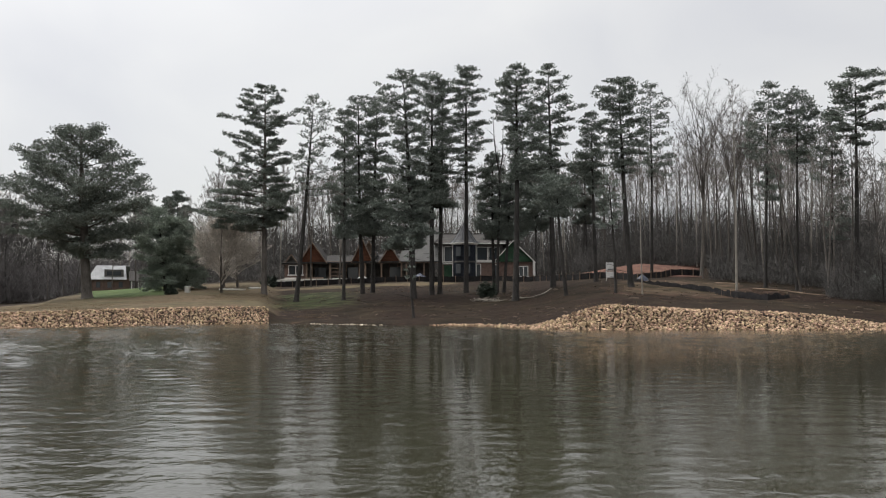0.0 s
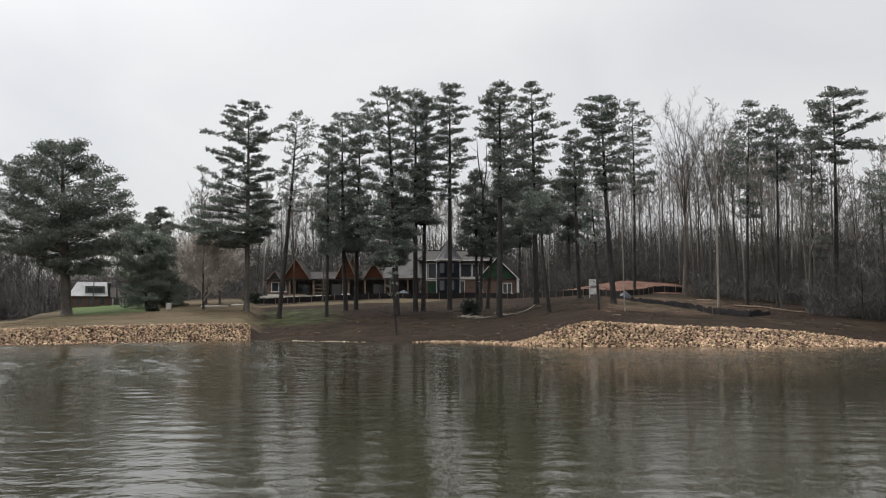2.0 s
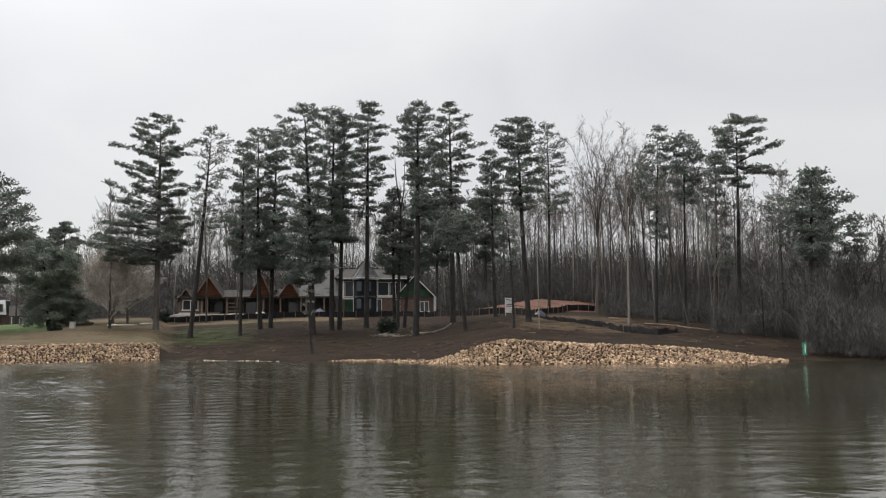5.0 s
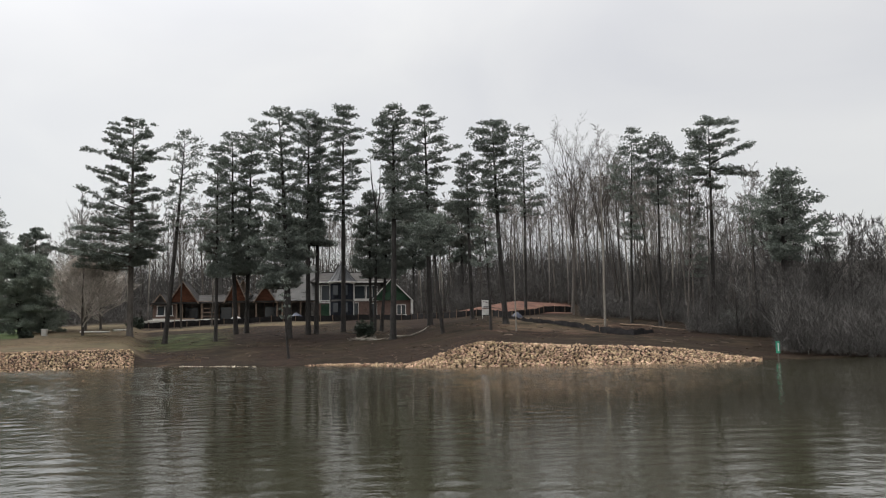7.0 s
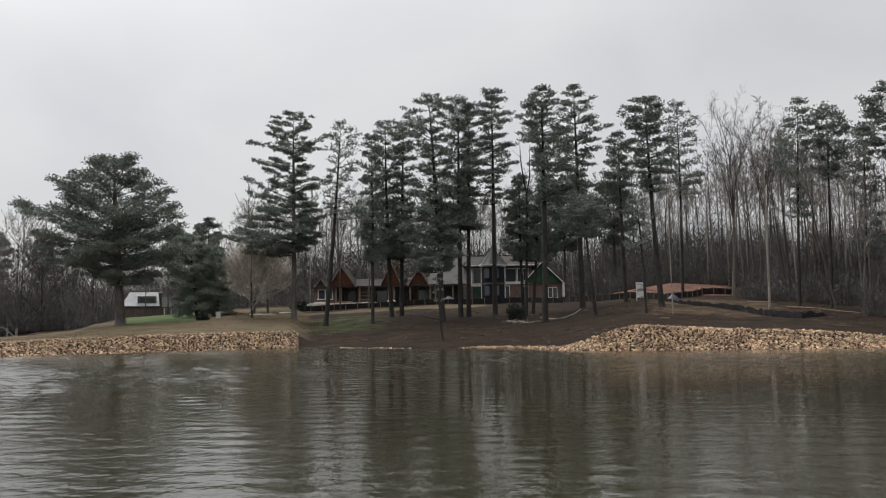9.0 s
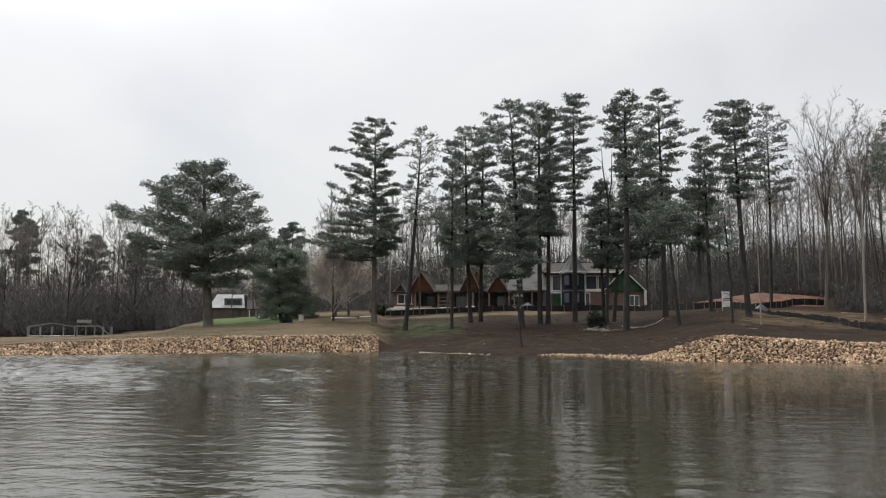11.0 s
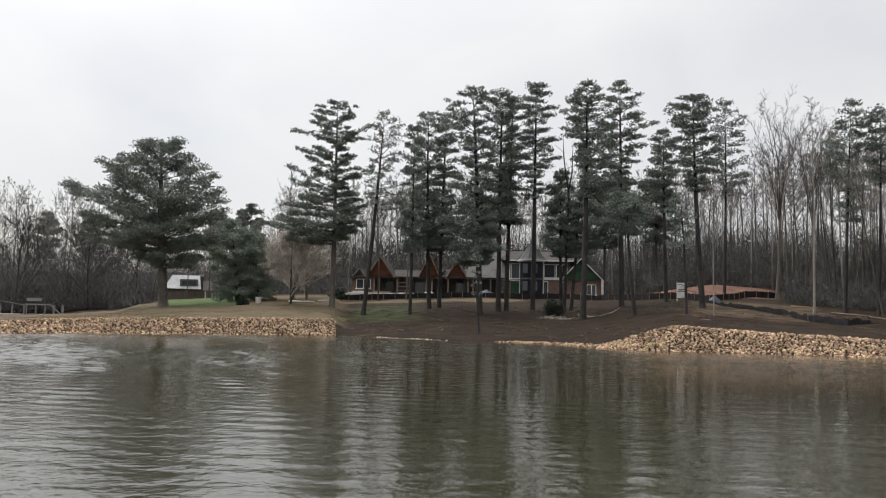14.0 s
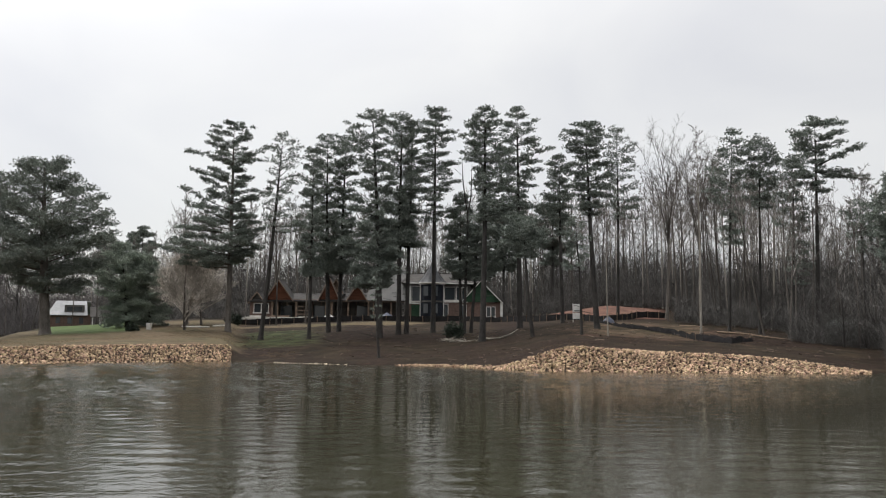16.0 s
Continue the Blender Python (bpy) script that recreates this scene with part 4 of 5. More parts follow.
plant(WIDE, -33.6, 116.0, 1.1, 5.0, "small wide bare ornamental tree on the lawn", group="")
plant(BIG_OTHER, -21.5, 118.0, 0.82, 1.1, "bare spreading tree beside the unfinished house", group="")
plant(BIG, -20.0, 140.0, 0.9, 3.1, "bare spreading tree behind the unfinished house", group="")

plant(BIG, -17.6, 119.5, 0.78, 5.1, "bare spreading tree beside the unfinished house", group="")


def snag():
    """A dead pine with two upright stems."""
    x, y = 4.5, 97.0
    t = thing("dead_tree", "bare dead pine forked into two upright stems", "tree", at=(x, y, ground_z(x, y) - 0.1))
    part("trunk", Geo().tube([(0, 0, 0), (0.1, 0, 5), (0.3, 0.05, 10), (0.4, 0, 14.6)], [0.2, 0.17, 0.14, 0.12], 7), PINE_BARK, t, smooth=True)
    part("stem", Geo().tube([(0.4, 0, 14.2), (0.0, 0, 16.4), (-0.25, 0, 18.6), (-0.35, 0, 21.4)], [0.11, 0.09, 0.06, 0.015], 6), PINE_BARK, t, smooth=True)
    part("stem", Geo().tube([(0.4, 0, 14.4), (0.75, 0, 16.4), (0.8, 0, 18.4), (0.85, 0, 20.4)], [0.10, 0.08, 0.05, 0.015], 6), PINE_BARK, t, smooth=True)
    rng = np.random.default_rng(88)
    g = Geo()
    for i in range(16):
        z, a, ln = rng.uniform(11.5, 19.5), rng.random() * 6.28, rng.uniform(0.4, 1.3)
        x0 = 0.4 if z < 14.5 else rng.choice((-0.15, 0.78))
        g.tube([(x0, 0, z), (x0 + math.cos(a) * ln, math.sin(a) * ln, z + ln * 0.8)], [0.03, 0.008], 3, False)
    tagged(part("boughwork", g, PINE_BARK, t), kind="stuff")


snag()


def brush(name, label, spans, seed, longest, material=None):
    """Undergrowth: countless bare twigs and stems rising from the ground, as one mass."""
    rng = np.random.default_rng(seed)
    vs = []
    for a0, a1, r0, r1, n, hmax in spans:
        a = np.radians(rng.uniform(a0, a1, n))
        r = rng.uniform(r0, r1, n)
        x, y = r * np.sin(a), r * np.cos(a)
        z = height(x, y)
        thick = 0.55 + 0.45 * np.sin(x * 0.9 + 2 * np.sin(y * 0.5)) * np.cos(y * 0.7)
        h = hmax * rng.uniform(0.15, 1.0, n) * (0.4 + 0.6 * thick)
        base = np.stack([x, y, z + rng.uniform(0, 0.95, n) * h], -1)
        d = rng.normal(size=(n, 3)) * 0.6
        d[:, 2] = np.abs(d[:, 2]) + 0.42
        d /= np.linalg.norm(d, axis=1)[:, None]
        ln = np.minimum((0.25 + 0.3 * rng.random(n)) * h, rng.uniform(0.8, longest, n))
        side = np.cross(d, rng.normal(size=(n, 3)))
        side /= np.linalg.norm(side, axis=1)[:, None] + 1e-9
        w = rng.uniform(0.010, 0.026, n)[:, None] * (r[:, None] / 90)
        v = np.stack([base - side * w, base + side * w, base + d * ln[:, None]], 1)
        vs.append(v)
    v = np.concatenate(vs)
    m = len(v)
    tagged(new(name, mesh_np(name, v.reshape(-1, 3), np.arange(m * 3).reshape(m, 3), material or BRUSH)), label, "brush", kind="stuff")


SHRUBBY = bare_tree(221, 9, 4.4, 24, 0.09, PINE_BARK, 1.15, 0.0, 0.06, BRUSH)
for k, (az, dist, size) in enumerate(((-37, 196, 1.9), (-33.4, 194, 2.0), (-29.2, 193, 2.1), (-26.4, 194, 1.9),
                                      (29.8, 74, 0.9), (31.2, 79, 1.1), (32.6, 73, 0.9), (34.0, 80, 1.2), (36.0, 76, 1.0), (27.2, 84, 0.8), (24.4, 96, 0.9), (21.6, 112, 0.9))):
    a = radians(az)
    plant(SHRUBBY, dist * math.sin(a), dist * math.cos(a), size, k * 1.9, "low spreading leafless tree at the edge of the woods")


brush("brush", "tangled brown leafless undergrowth along the foot of the woods", (
    (-21.5, -14, 135, 165, 12000, 7.0), (-14, 9, 142, 165, 18000, 8.0), (8, 18, 134, 150, 26000, 8.0),
    (17, 25, 102, 128, 30000, 4.0), (24, 31, 84, 104, 36000, 4.0), (29.5, 42, 66, 82, 70000, 6.8)), 91, 1.5)
brush("woodland_thicket", "deep grey-brown mass of bare stems on the wooded hill", (
    (-16, 9, 165, 230, 80000, 19.0), (8, 20, 142, 200, 46000, 16.0),
    (19, 31, 112, 170, 50000, 11.0), (29, 44, 84, 140, 34000, 8.5)), 92, 4.0)
brush("far_thicket", "soft mass of bare stems across the cove, mauve-grey with painted-in haze", (
    (-48, -27.5, 189, 207, 60000, 13.0), (-28, -21, 186, 205, 16000, 9.0), (-50, -27, 203, 245, 70000, 25.0), (-27, -16, 190, 240, 22000, 20.0)), 93, 4.5, HAZED_TWIG)


# ---------------------------------------------------------------- riprap along the bank
def stone_mesh(seed):
    rng = np.random.default_rng(seed)
    bm = bmesh.new()
    p = rng.normal(size=(13, 3))
    p /= np.linalg.norm(p, axis=1)[:, None]
    p *= rng.uniform(0.74, 1.1, (13, 1)) * np.array((rng.uniform(1.0, 1.45), rng.uniform(0.7, 0.95), rng.uniform(0.45, 0.72)))
    for q in p:
        bm.verts.new(q)
    res = bmesh.ops.convex_hull(bm, input=bm.verts)
    bmesh.ops.delete(bm, geom=[e for e in res["geom_interior"] if isinstance(e, bmesh.types.BMVert)], context="VERTS")
    bmesh.ops.triangulate(bm, faces=bm.faces)
    me = bpy.data.meshes.new("stone")
    bm.to_mesh(me)
    bm.free()
    return me


STONES = [stone_mesh(300 + k) for k in range(14)]


def riprap(name, label, a0, a1, wide, size, material, seed, single):
    """A bank of dumped stone between two headings; the stones between the headings in single are pieces of their own."""
    rng = np.random.default_rng(seed)
    mid = radians((a0 + a1) / 2)
    rs = float(np.interp((a0 + a1) / 2, HEADING, SHORE))
    bank = thing(name, label, "riprap", kind="structure", at=(rs * math.sin(mid), rs * math.cos(mid), 0))
    loc = Vector(bank.location)
    mats = []
    for k in STONES:
        k2 = k.copy()
        k2.materials.append(material)
        mats.append(k2)
    arrays = [(np.array([v.co[:] for v in m.vertices]), np.array([p.vertices[:] for p in m.polygons])) for m in STONES]
    vs, fs, count, k0 = [], [], 0, 0
    n = int(abs(a1 - a0) * math.pi / 180 * rs / (size * 0.92))
    for i in range(n):
        u = (i + 0.5) / n
        a = a0 + (a1 - a0) * u
        deep = wide(a)
        rows = max(1, int((deep + 0.5) / (size * 0.72)))
        for j in range(rows):
            s = -0.45 + (deep + 0.45) * (j + rng.uniform(0.1, 0.9)) / rows
            aa = radians(a + rng.normal(0, 0.35) * (a1 - a0) / n)
            r = float(np.interp(math.degrees(aa), HEADING, SHORE)) + s
            x, y = r * math.sin(aa), r * math.cos(aa)
            sz = size * 0.56 * rng.uniform(0.6, 1.3)
            if deep < 0.5:               # a scattered line: gaps and odd sizes
                sz *= rng.uniform(0.45, 1.2)
                if math.sin(a * 9.0) + math.sin(a * 23.0) + rng.normal(0, 0.7) < -0.9:
                    continue
            z = ground_z(x, y) + sz * rng.uniform(0.05, 0.6) * min(1.0, deep)
            kind = int(rng.integers(0, 14))
            rot = Euler((rng.normal(0, 0.5), rng.normal(0, 0.5), rng.uniform(0, 6.28)))
            if single[0] < a < single[1] and count < 300:
                ob = new("stone", mats[kind])
                ob.parent = bank
                ob.location = Vector((x, y, z)) - loc
                ob.rotation_euler = rot
                ob.scale = (sz, sz, sz)
                count += 1
            else:
                v, f = arrays[kind]
                R = np.array(rot.to_matrix())
                vs.append((v * sz) @ R.T + np.array((x, y, z)) - np.array(loc))
                fs.append(f + k0)
                k0 += len(v)
    if vs:
        ob = part("stone_heap", mesh_np("stone_heap", np.concatenate(vs), np.concatenate(fs), material), None, bank)
        tagged(ob, kind="stuff")


riprap("riprap_right", "heaped buff and rust riprap stones sloping into the lake", 1.5, 28.6, lambda a: float(np.interp(a, (1.5, 4.5, 6.5, 9.5, 24, 28.6), (0.6, 1.3, 2.6, 4.6, 4.3, 1.6))), 0.205, STONE, 401, (8.0, 14.0))
riprap("riprap_left", "long low bank of grey and buff riprap stones", -47, -13.25, lambda a: float(np.interp(a, (-47, -40, -30, -13.25), (2.0, 2.6, 4.0, 4.1))), 0.22, STONE, 402, (-20, -13.2))
riprap("riprap_middle", "thin line of scattered stones at the waterline", -10.4, -5.4, lambda a: 0.12 + 0.12 * math.sin(a * 2.3), 0.14, STONE_GREY, 403, (-20, -19))
riprap("riprap_spur", "low tail of small stones at the waterline", -2.2, 1.5, lambda a: 0.3 + 0.2 * (a + 2.2), 0.17, STONE, 404, (-20, -19))

# ---------------------------------------------------------------- the unfinished house
HY = 130.0                       # its front
HZ = 5.2                         # its ground floor


def window(parent, x0, z0, x1, z1, y, bars=1, label="dark window with white trim"):
    w = part("window", Geo().box(x0, y + 0.02, z0, x1, y + 0.10, z1), GLASS, parent, label)
    t = 0.085
    part("frame", Geo().box(x0 - t, y - 0.05, z0 - t, x0, y + 0.12, z1 + t).box(x1, y - 0.05, z0 - t, x1 + t, y + 0.12, z1 + t).box(x0, y - 0.05, z1, x1, y + 0.12, z1 + t), WHITE_PAINT, w)
    part("sill", Geo().box(x0 - 0.2, y - 0.12, z0 - 0.16, x1 + 0.2, y + 0.12, z0), WHITE_PAINT, w)
    for i in range(bars):
        x = x0 + (x1 - x0) * (i + 1) / (bars + 1)
        part("mullion", Geo().box(x - 0.06, y - 0.03, z0, x + 0.06, y + 0.08, z1), WHITE_PAINT, w)
    return w


def gable(parent, x0, x1, xa, z0, za, y0, y1, face, roof, label, rake=FRAMING, over=0.35):
    """A gable end with boards, two roof slopes running back, and rake trim."""
    part("gable_wall", Geo().prism([(x0, z0), (x1, z0), (xa, za)], y0 + 0.2, y0 + 0.4), face, parent, label)
    for xs in (x0, x1):
        e = Vector((xs - xa, 0, z0 - za)).normalized() * over
        xe, ze = xs + e.x, z0 + e.z
        part("roof_slope", Geo().slab([(xe, y0 - 0.2, ze + 0.16), (xa, y0 - 0.2, za + 0.16), (xa, y1, za + 0.16), (xe, y1, ze + 0.16)], 0.14), roof, parent)
        part("rake_trim", Geo().beam((xe, y0 - 0.24, ze + 0.02), (xa, y0 - 0.24, za + 0.02), 0.08, 0.13), rake, parent)


def build_house():
    h = thing("house", "large unfinished house with a turret, bare boards and grey roofs", "house", at=(0, 0, 0))
    y = HY
    # slab under all
    part("foundation", Geo().box(-29, y - 3.5, HZ - 0.9, 13.2, y + 14, HZ - 0.02), CONCRETE, h)
    # long rear wall of the living wing and its dark open porch
    part("wall", Geo().box(-27.6, y + 3.0, HZ, -4.0, y + 3.25, HZ + 3.0), DARK_IN, h, "dark unfinished wall behind the porch")
    part("wall", Geo().box(-28.0, y + 0.3, HZ, -24.6, y + 0.55, HZ + 2.6), BRICK, h, "brick wall of the end room")
    window(h, -27.3, HZ + 0.9, -25.1, HZ + 2.3, y + 0.25, 1)
    # porch beam and posts
    part("porch_beam", Geo().box(-24.8, y - 0.15, HZ + 2.65, -3.0, y + 0.15, HZ + 3.0), FRAMING, h, "pale framing beam")
    for x in (-24.4, -23.6, -20.6, -18.6, -15.9, -15.0, -13.9, -12.4, -9.2, -8.4, -7.2, -5.6):
        part("porch_post", Geo().box(x - 0.12, y - 0.12, HZ, x + 0.12, y + 0.12, HZ + 2.65), FRAMING, h)
    # stud scaffold between posts
    for z in (0.6, 1.2, 1.8):
        part("rail", Geo().box(-20.5, y - 0.2, HZ + z, -18.7, y - 0.12, HZ + z + 0.12), FRAMING, h)
    # main wing roof, low slope over the porch and big grey slope
    part("roof_slope", Geo().slab([(-28.3, y - 0.6, HZ + 2.75), (-9.6, y - 0.6, HZ + 2.9), (-9.6, y + 6.5, HZ + 4.5), (-26.2, y + 6.5, HZ + 4.2)], 0.2), ROOF_DARK, h)
    part("roof_slope", Geo().slab([(-9.6, y - 0.7, HZ + 2.9), (-3.2, y - 0.7, HZ + 2.9), (-3.4, y + 6.0, HZ + 9.0), (-8.4, y + 6.0, HZ + 9.0)], 0.2), ROOF_GREY, h, "big plain grey roof slope")
    part("roof_slope", Geo().slab([(-26.2, y + 6.5, HZ + 4.2), (-9.6, y + 6.5, HZ + 4.5), (-9.6, y + 13, HZ + 2.9), (-28, y + 13, HZ + 2.8)], 0.2), ROOF_BROWN, h)
    # the row of small gables
    gable(h, -28.0, -25.7, -26.8, HZ + 2.5, HZ + 4.1, y - 0.2, y + 3, STUCCO, ROOF_DARK, "small grey gable over the end room")
    gable(h, -25.4, -21.2, -23.4, HZ + 2.9, HZ + 6.0, y - 0.6, y + 5, RAW_WOOD, ROOF_DARK, "raw orange boarded gable over the porch")
    gable(h, -17.0, -13.8, -15.4, HZ + 3.0, HZ + 6.5, y - 0.6, y + 5, RAW_WOOD, ROOF_DARK, "raw orange boarded gable over the porch")
    gable(h, -15.8, -13.4, -14.4, HZ + 4.2, HZ + 6.2, y + 0.4, y + 5, FRAMING, ROOF_DARK, "pale framed small gable")
    gable(h, -12.6, -9.4, -11.0, HZ + 2.9, HZ + 5.4, y - 0.5, y + 5, RAW_WOOD, ROOF_DARK, "raw boarded gable half hidden by pine")
    # two-storey block
    part("wall", Geo().box(-3.2, y, HZ, 12.0, y + 0.3, HZ + 2.75), BRICK, h, "pinkish brick ground floor wall")
    part("wall", Geo().box(-3.2, y + 0.02, HZ + 2.75, 7.0, y + 0.3, HZ + 5.8), STUCCO, h, "grey upper storey wall")
    part("wall", Geo().box(11.7, y + 0.3, HZ, 12.0, y + 11, HZ + 3.0), BRICK, h)
    part("wall", Geo().box(-3.2, y + 10.7, HZ, 12.0, y + 11, HZ + 5.8), STUCCO, h)
    part("wall", Geo().box(-3.2, y + 0.3, HZ, -2.95, y + 10.7, HZ + 5.8), STUCCO, h)
    part("band", Geo().box(2.7, y - 0.10, HZ + 2.70, 6.6, y - 0.01, HZ + 2.95), WHITE_PAINT, h)
    part("band", Geo().box(-3.3, y - 0.10, HZ + 2.45, -0.9, y - 0.01, HZ + 2.65), WHITE_PAINT, h)
    part("corner_post", Geo().box(-3.3, y - 0.12, HZ + 2.65, -2.5, y - 0.01, HZ + 5.3), WHITE_PAINT, h, "tall white trim beside the upper window")
    window(h, -2.3, HZ + 2.9, -1.0, HZ + 5.2, y - 0.03, 0)
    window(h, 2.9, HZ + 3.1, 4.5, HZ + 5.1, y - 0.03, 0)
    window(h, 4.8, HZ + 3.1, 6.4, HZ + 5.1, y - 0.03, 1)
    window(h, 2.5, HZ + 0.3, 3.4, HZ + 2.4, y - 0.03, 0)
    window(h, 5.4, HZ + 0.4, 6.3, HZ + 2.3, y - 0.03, 0)
    window(h, 9.6, HZ + 0.5, 10.9, HZ + 2.0, y - 0.03, 1)
    part("green_sheet", Geo().box(-2.4, y - 0.06, HZ + 0.2, -0.9, y - 0.01, HZ + 2.3), SHEATH_GREEN, h, "green sheathing panel")
    # hipped main roof
    part("roof_slope", Geo().slab([(-4.0, y - 0.6, HZ + 5.75), (8.4, y - 0.6, HZ + 5.75), (6.4, y + 5.5, HZ + 7.7), (-2.6, y + 5.5, HZ + 7.7)], 0.2), ROOF_BROWN, h, "brown-grey shingled main roof")
    part("roof_slope", Geo().slab([(8.4, y + 11.5, HZ + 5.75), (-4.0, y + 11.5, HZ + 5.75), (-2.6, y + 5.5, HZ + 7.7), (6.4, y + 5.5, HZ + 7.7)], 0.2), ROOF_BROWN, h)
    part("roof_slope", Geo().add([(8.4, y - 0.6, HZ + 5.75), (8.4, y + 11.5, HZ + 5.75), (6.4, y + 5.5, HZ + 7.7)], [(0, 1, 2)]), ROOF_BROWN, h)
    part("roof_slope", Geo().add([(-4.0, y + 11.5, HZ + 5.75), (-4.0, y - 0.6, HZ + 5.75), (-2.6, y + 5.5, HZ + 7.7)], [(0, 1, 2)]), ROOF_BROWN, h)
    part("gutter", Geo().box(-3.0, y - 0.75, HZ + 5.6, 7.4, y - 0.60, HZ + 5.78), WHITE_PAINT, h)
    # right-hand gable with green sheathing
    gable(h, 5.6, 11.9, 8.6, HZ + 2.8, HZ + 6.1, y - 0.5, y + 8, SHEATH_GREEN, ROOF_BROWN, "green sheathed gable with white trim", rake=WHITE_PAINT)
    part("corner_post", Geo().box(11.75, y - 0.4, HZ, 12.1, y - 0.02, HZ + 2.9), WHITE_PAINT, h)
    # turret
    t = part("turret", Geo().cone(0.85, y - 0.4, [(1.85, HZ - 0.3), (1.85, HZ + 5.55)], 12), SLATE_WALL, h, "dark blue-grey round turret wall")
    part("eave_band", Geo().cone(0.85, y - 0.4, [(2.0, HZ + 5.45), (2.28, HZ + 5.62), (2.28, HZ + 5.78)], 16), WHITE_PAINT, t)
    part("turret_roof", Geo().cone(0.85, y - 0.4, [(2.32, HZ + 5.78), (1.92, HZ + 6.15), (1.32, HZ + 6.95), (0.70, HZ + 7.85), (0.04, HZ + 8.85)], 12), METAL, t, "flared grey metal turret roof")
    part("turret_band", Geo().cone(0.85, y - 0.4, [(1.93, HZ + 2.65), (1.93, HZ + 2.9)], 12), STUCCO, t)
    for dx in (-1.35, 0.15):
        for z in (0.9, 3.6):
            part("turret_window", Geo().box(0.85 + dx, y - 2.35, HZ + z, 0.85 + dx + 0.75, y - 2.0, HZ + z + 1.5), GLASS, t)
    for k in range(12):
        a = 2 * math.pi * (k + 0.5) / 12
        rim = [(r * math.cos(a) + 0.85, r * math.sin(a) + y - 0.4, HZ + z) for r, z in ((2.33, 5.80), (1.93, 6.17), (1.33, 6.97), (0.71, 7.87), (0.05, 8.87))]
        part("seam", Geo().tube(rim, [0.035] * 5, 4), METAL, t)
    part("finial", Geo().cone(0.85, y - 0.4, [(0.07, HZ + 8.8), (0.10, HZ + 8.95), (0.02, HZ + 9.2)], 8), METAL, t)
    for x in (-1.0, 2.7):
        part("downpipe", Geo().box(x - 0.07, y - 0.62, HZ, x + 0.07, y - 0.48, HZ + 5.6), WHITE_PAINT, h)
    part("ridge_cap", Geo().beam((-2.6, y + 5.5, HZ + 7.74), (6.4, y + 5.5, HZ + 7.74), 0.3, 0.1), ROOF_DARK, h)
    for x0, x1, x2 in ((-4.0, -2.6, -0.6), (8.4, 6.4, -0.6)):
        part("hip_cap", Geo().beam((x0, y + x2, HZ + 5.8), (x1, y + 5.5, HZ + 7.74), 0.26, 0.1), ROOF_DARK, h)
    # studs of the unfinished wall behind the porch; dark slabs stand for its shaded openings
    for k in range(15):
        x = -24.0 + k * 1.4
        part("stud", Geo().box(x - 0.06, y + 2.86, HZ, x + 0.06, y + 2.98, HZ + 2.7), FRAMING, h)
    for x in (-22.6, -17.4, -10.4):
        part("door_shade_slab", Geo().box(x - 0.9, y + 2.78, HZ, x + 0.9, y + 2.84, HZ + 2.1), GLASS, h, "dark slab standing for the shade in an open doorway")
    part("porch_ledge", Geo().box(-28.2, y - 1.9, HZ - 0.02, -3.4, y - 1.5, HZ + 0.14), CONCRETE, h, "pale concrete porch edge")
    part("chimney", Geo().box(-19.5, y + 6.0, HZ + 3.6, -18.5, y + 7.0, HZ + 7.0), STUCCO, h, "pale chimney block")


build_house()


def neighbour_house():
    a = radians(-24.3)
    h = thing("neighbour_house", "distant brick cottage with a pale metal roof and dormer", "house", at=(170 * math.sin(a), 170 * math.cos(a), 4.0))
    h.rotation_euler = (0, 0, -a)
    h.scale = (0.72, 0.8, 0.88)
    part("wall", Geo().box(-1.0, 0, -0.6, 9.0, 7, 2.6), BRICK, h)
    part("roof_slope", Geo().slab([(-1.6, -0.6, 2.4), (8.2, -0.6, 2.4), (8.0, 3.5, 5.6), (0.6, 3.5, 5.6)], 0.15), PALE_METAL, h, "pale metal roof")
    part("roof_slope", Geo().slab([(9.6, 7.6, 2.4), (-1.6, 7.6, 2.4), (0.6, 3.5, 5.6), (9.0, 3.5, 5.6)], 0.15), PALE_METAL, h)
    part("dormer", Geo().box(2.6, 0.2, 2.9, 7.4, 3.0, 4.6), STUCCO, h, "wide grey dormer")
    part("window", Geo().box(3.2, 0.12, 3.3, 6.8, 0.2, 4.2), GLASS, h)
    for x in (0.6, 3.4, 6.2):
        part("window", Geo().box(x, -0.05, 0.6, x + 1.0, 0.03, 1.9), GLASS, h)
    part("porch_roof", Geo().slab([(8.8, -1.6, 2.1), (13.4, -1.6, 2.1), (13.4, 3.0, 4.4), (8.8, 3.0, 4.4)], 0.12), ROOF_BROWN, h)
    for x in (9.4, 11.2, 13.0):
        part("porch_post", Geo().box(x - 0.12, -1.5, -0.6, x + 0.12, -1.26, 2.1), WHITE_PAINT, h)


neighbour_house()


# ---------------------------------------------------------------- fences, boards, dock
def along(points, step):
    """Points every step metres along a bent line on the ground, with the way there."""
    out = []
    for (x0, y0), (x1, y1) in zip(points, points[1:]):
        d = math.hypot(x1 - x0, y1 - y0)
        n = max(1, round(d / step))
        out += [(x0 + (x1 - x0) * i / n, y0 + (y1 - y0) * i / n) for i in range(n)]
    return out + [points[-1]]


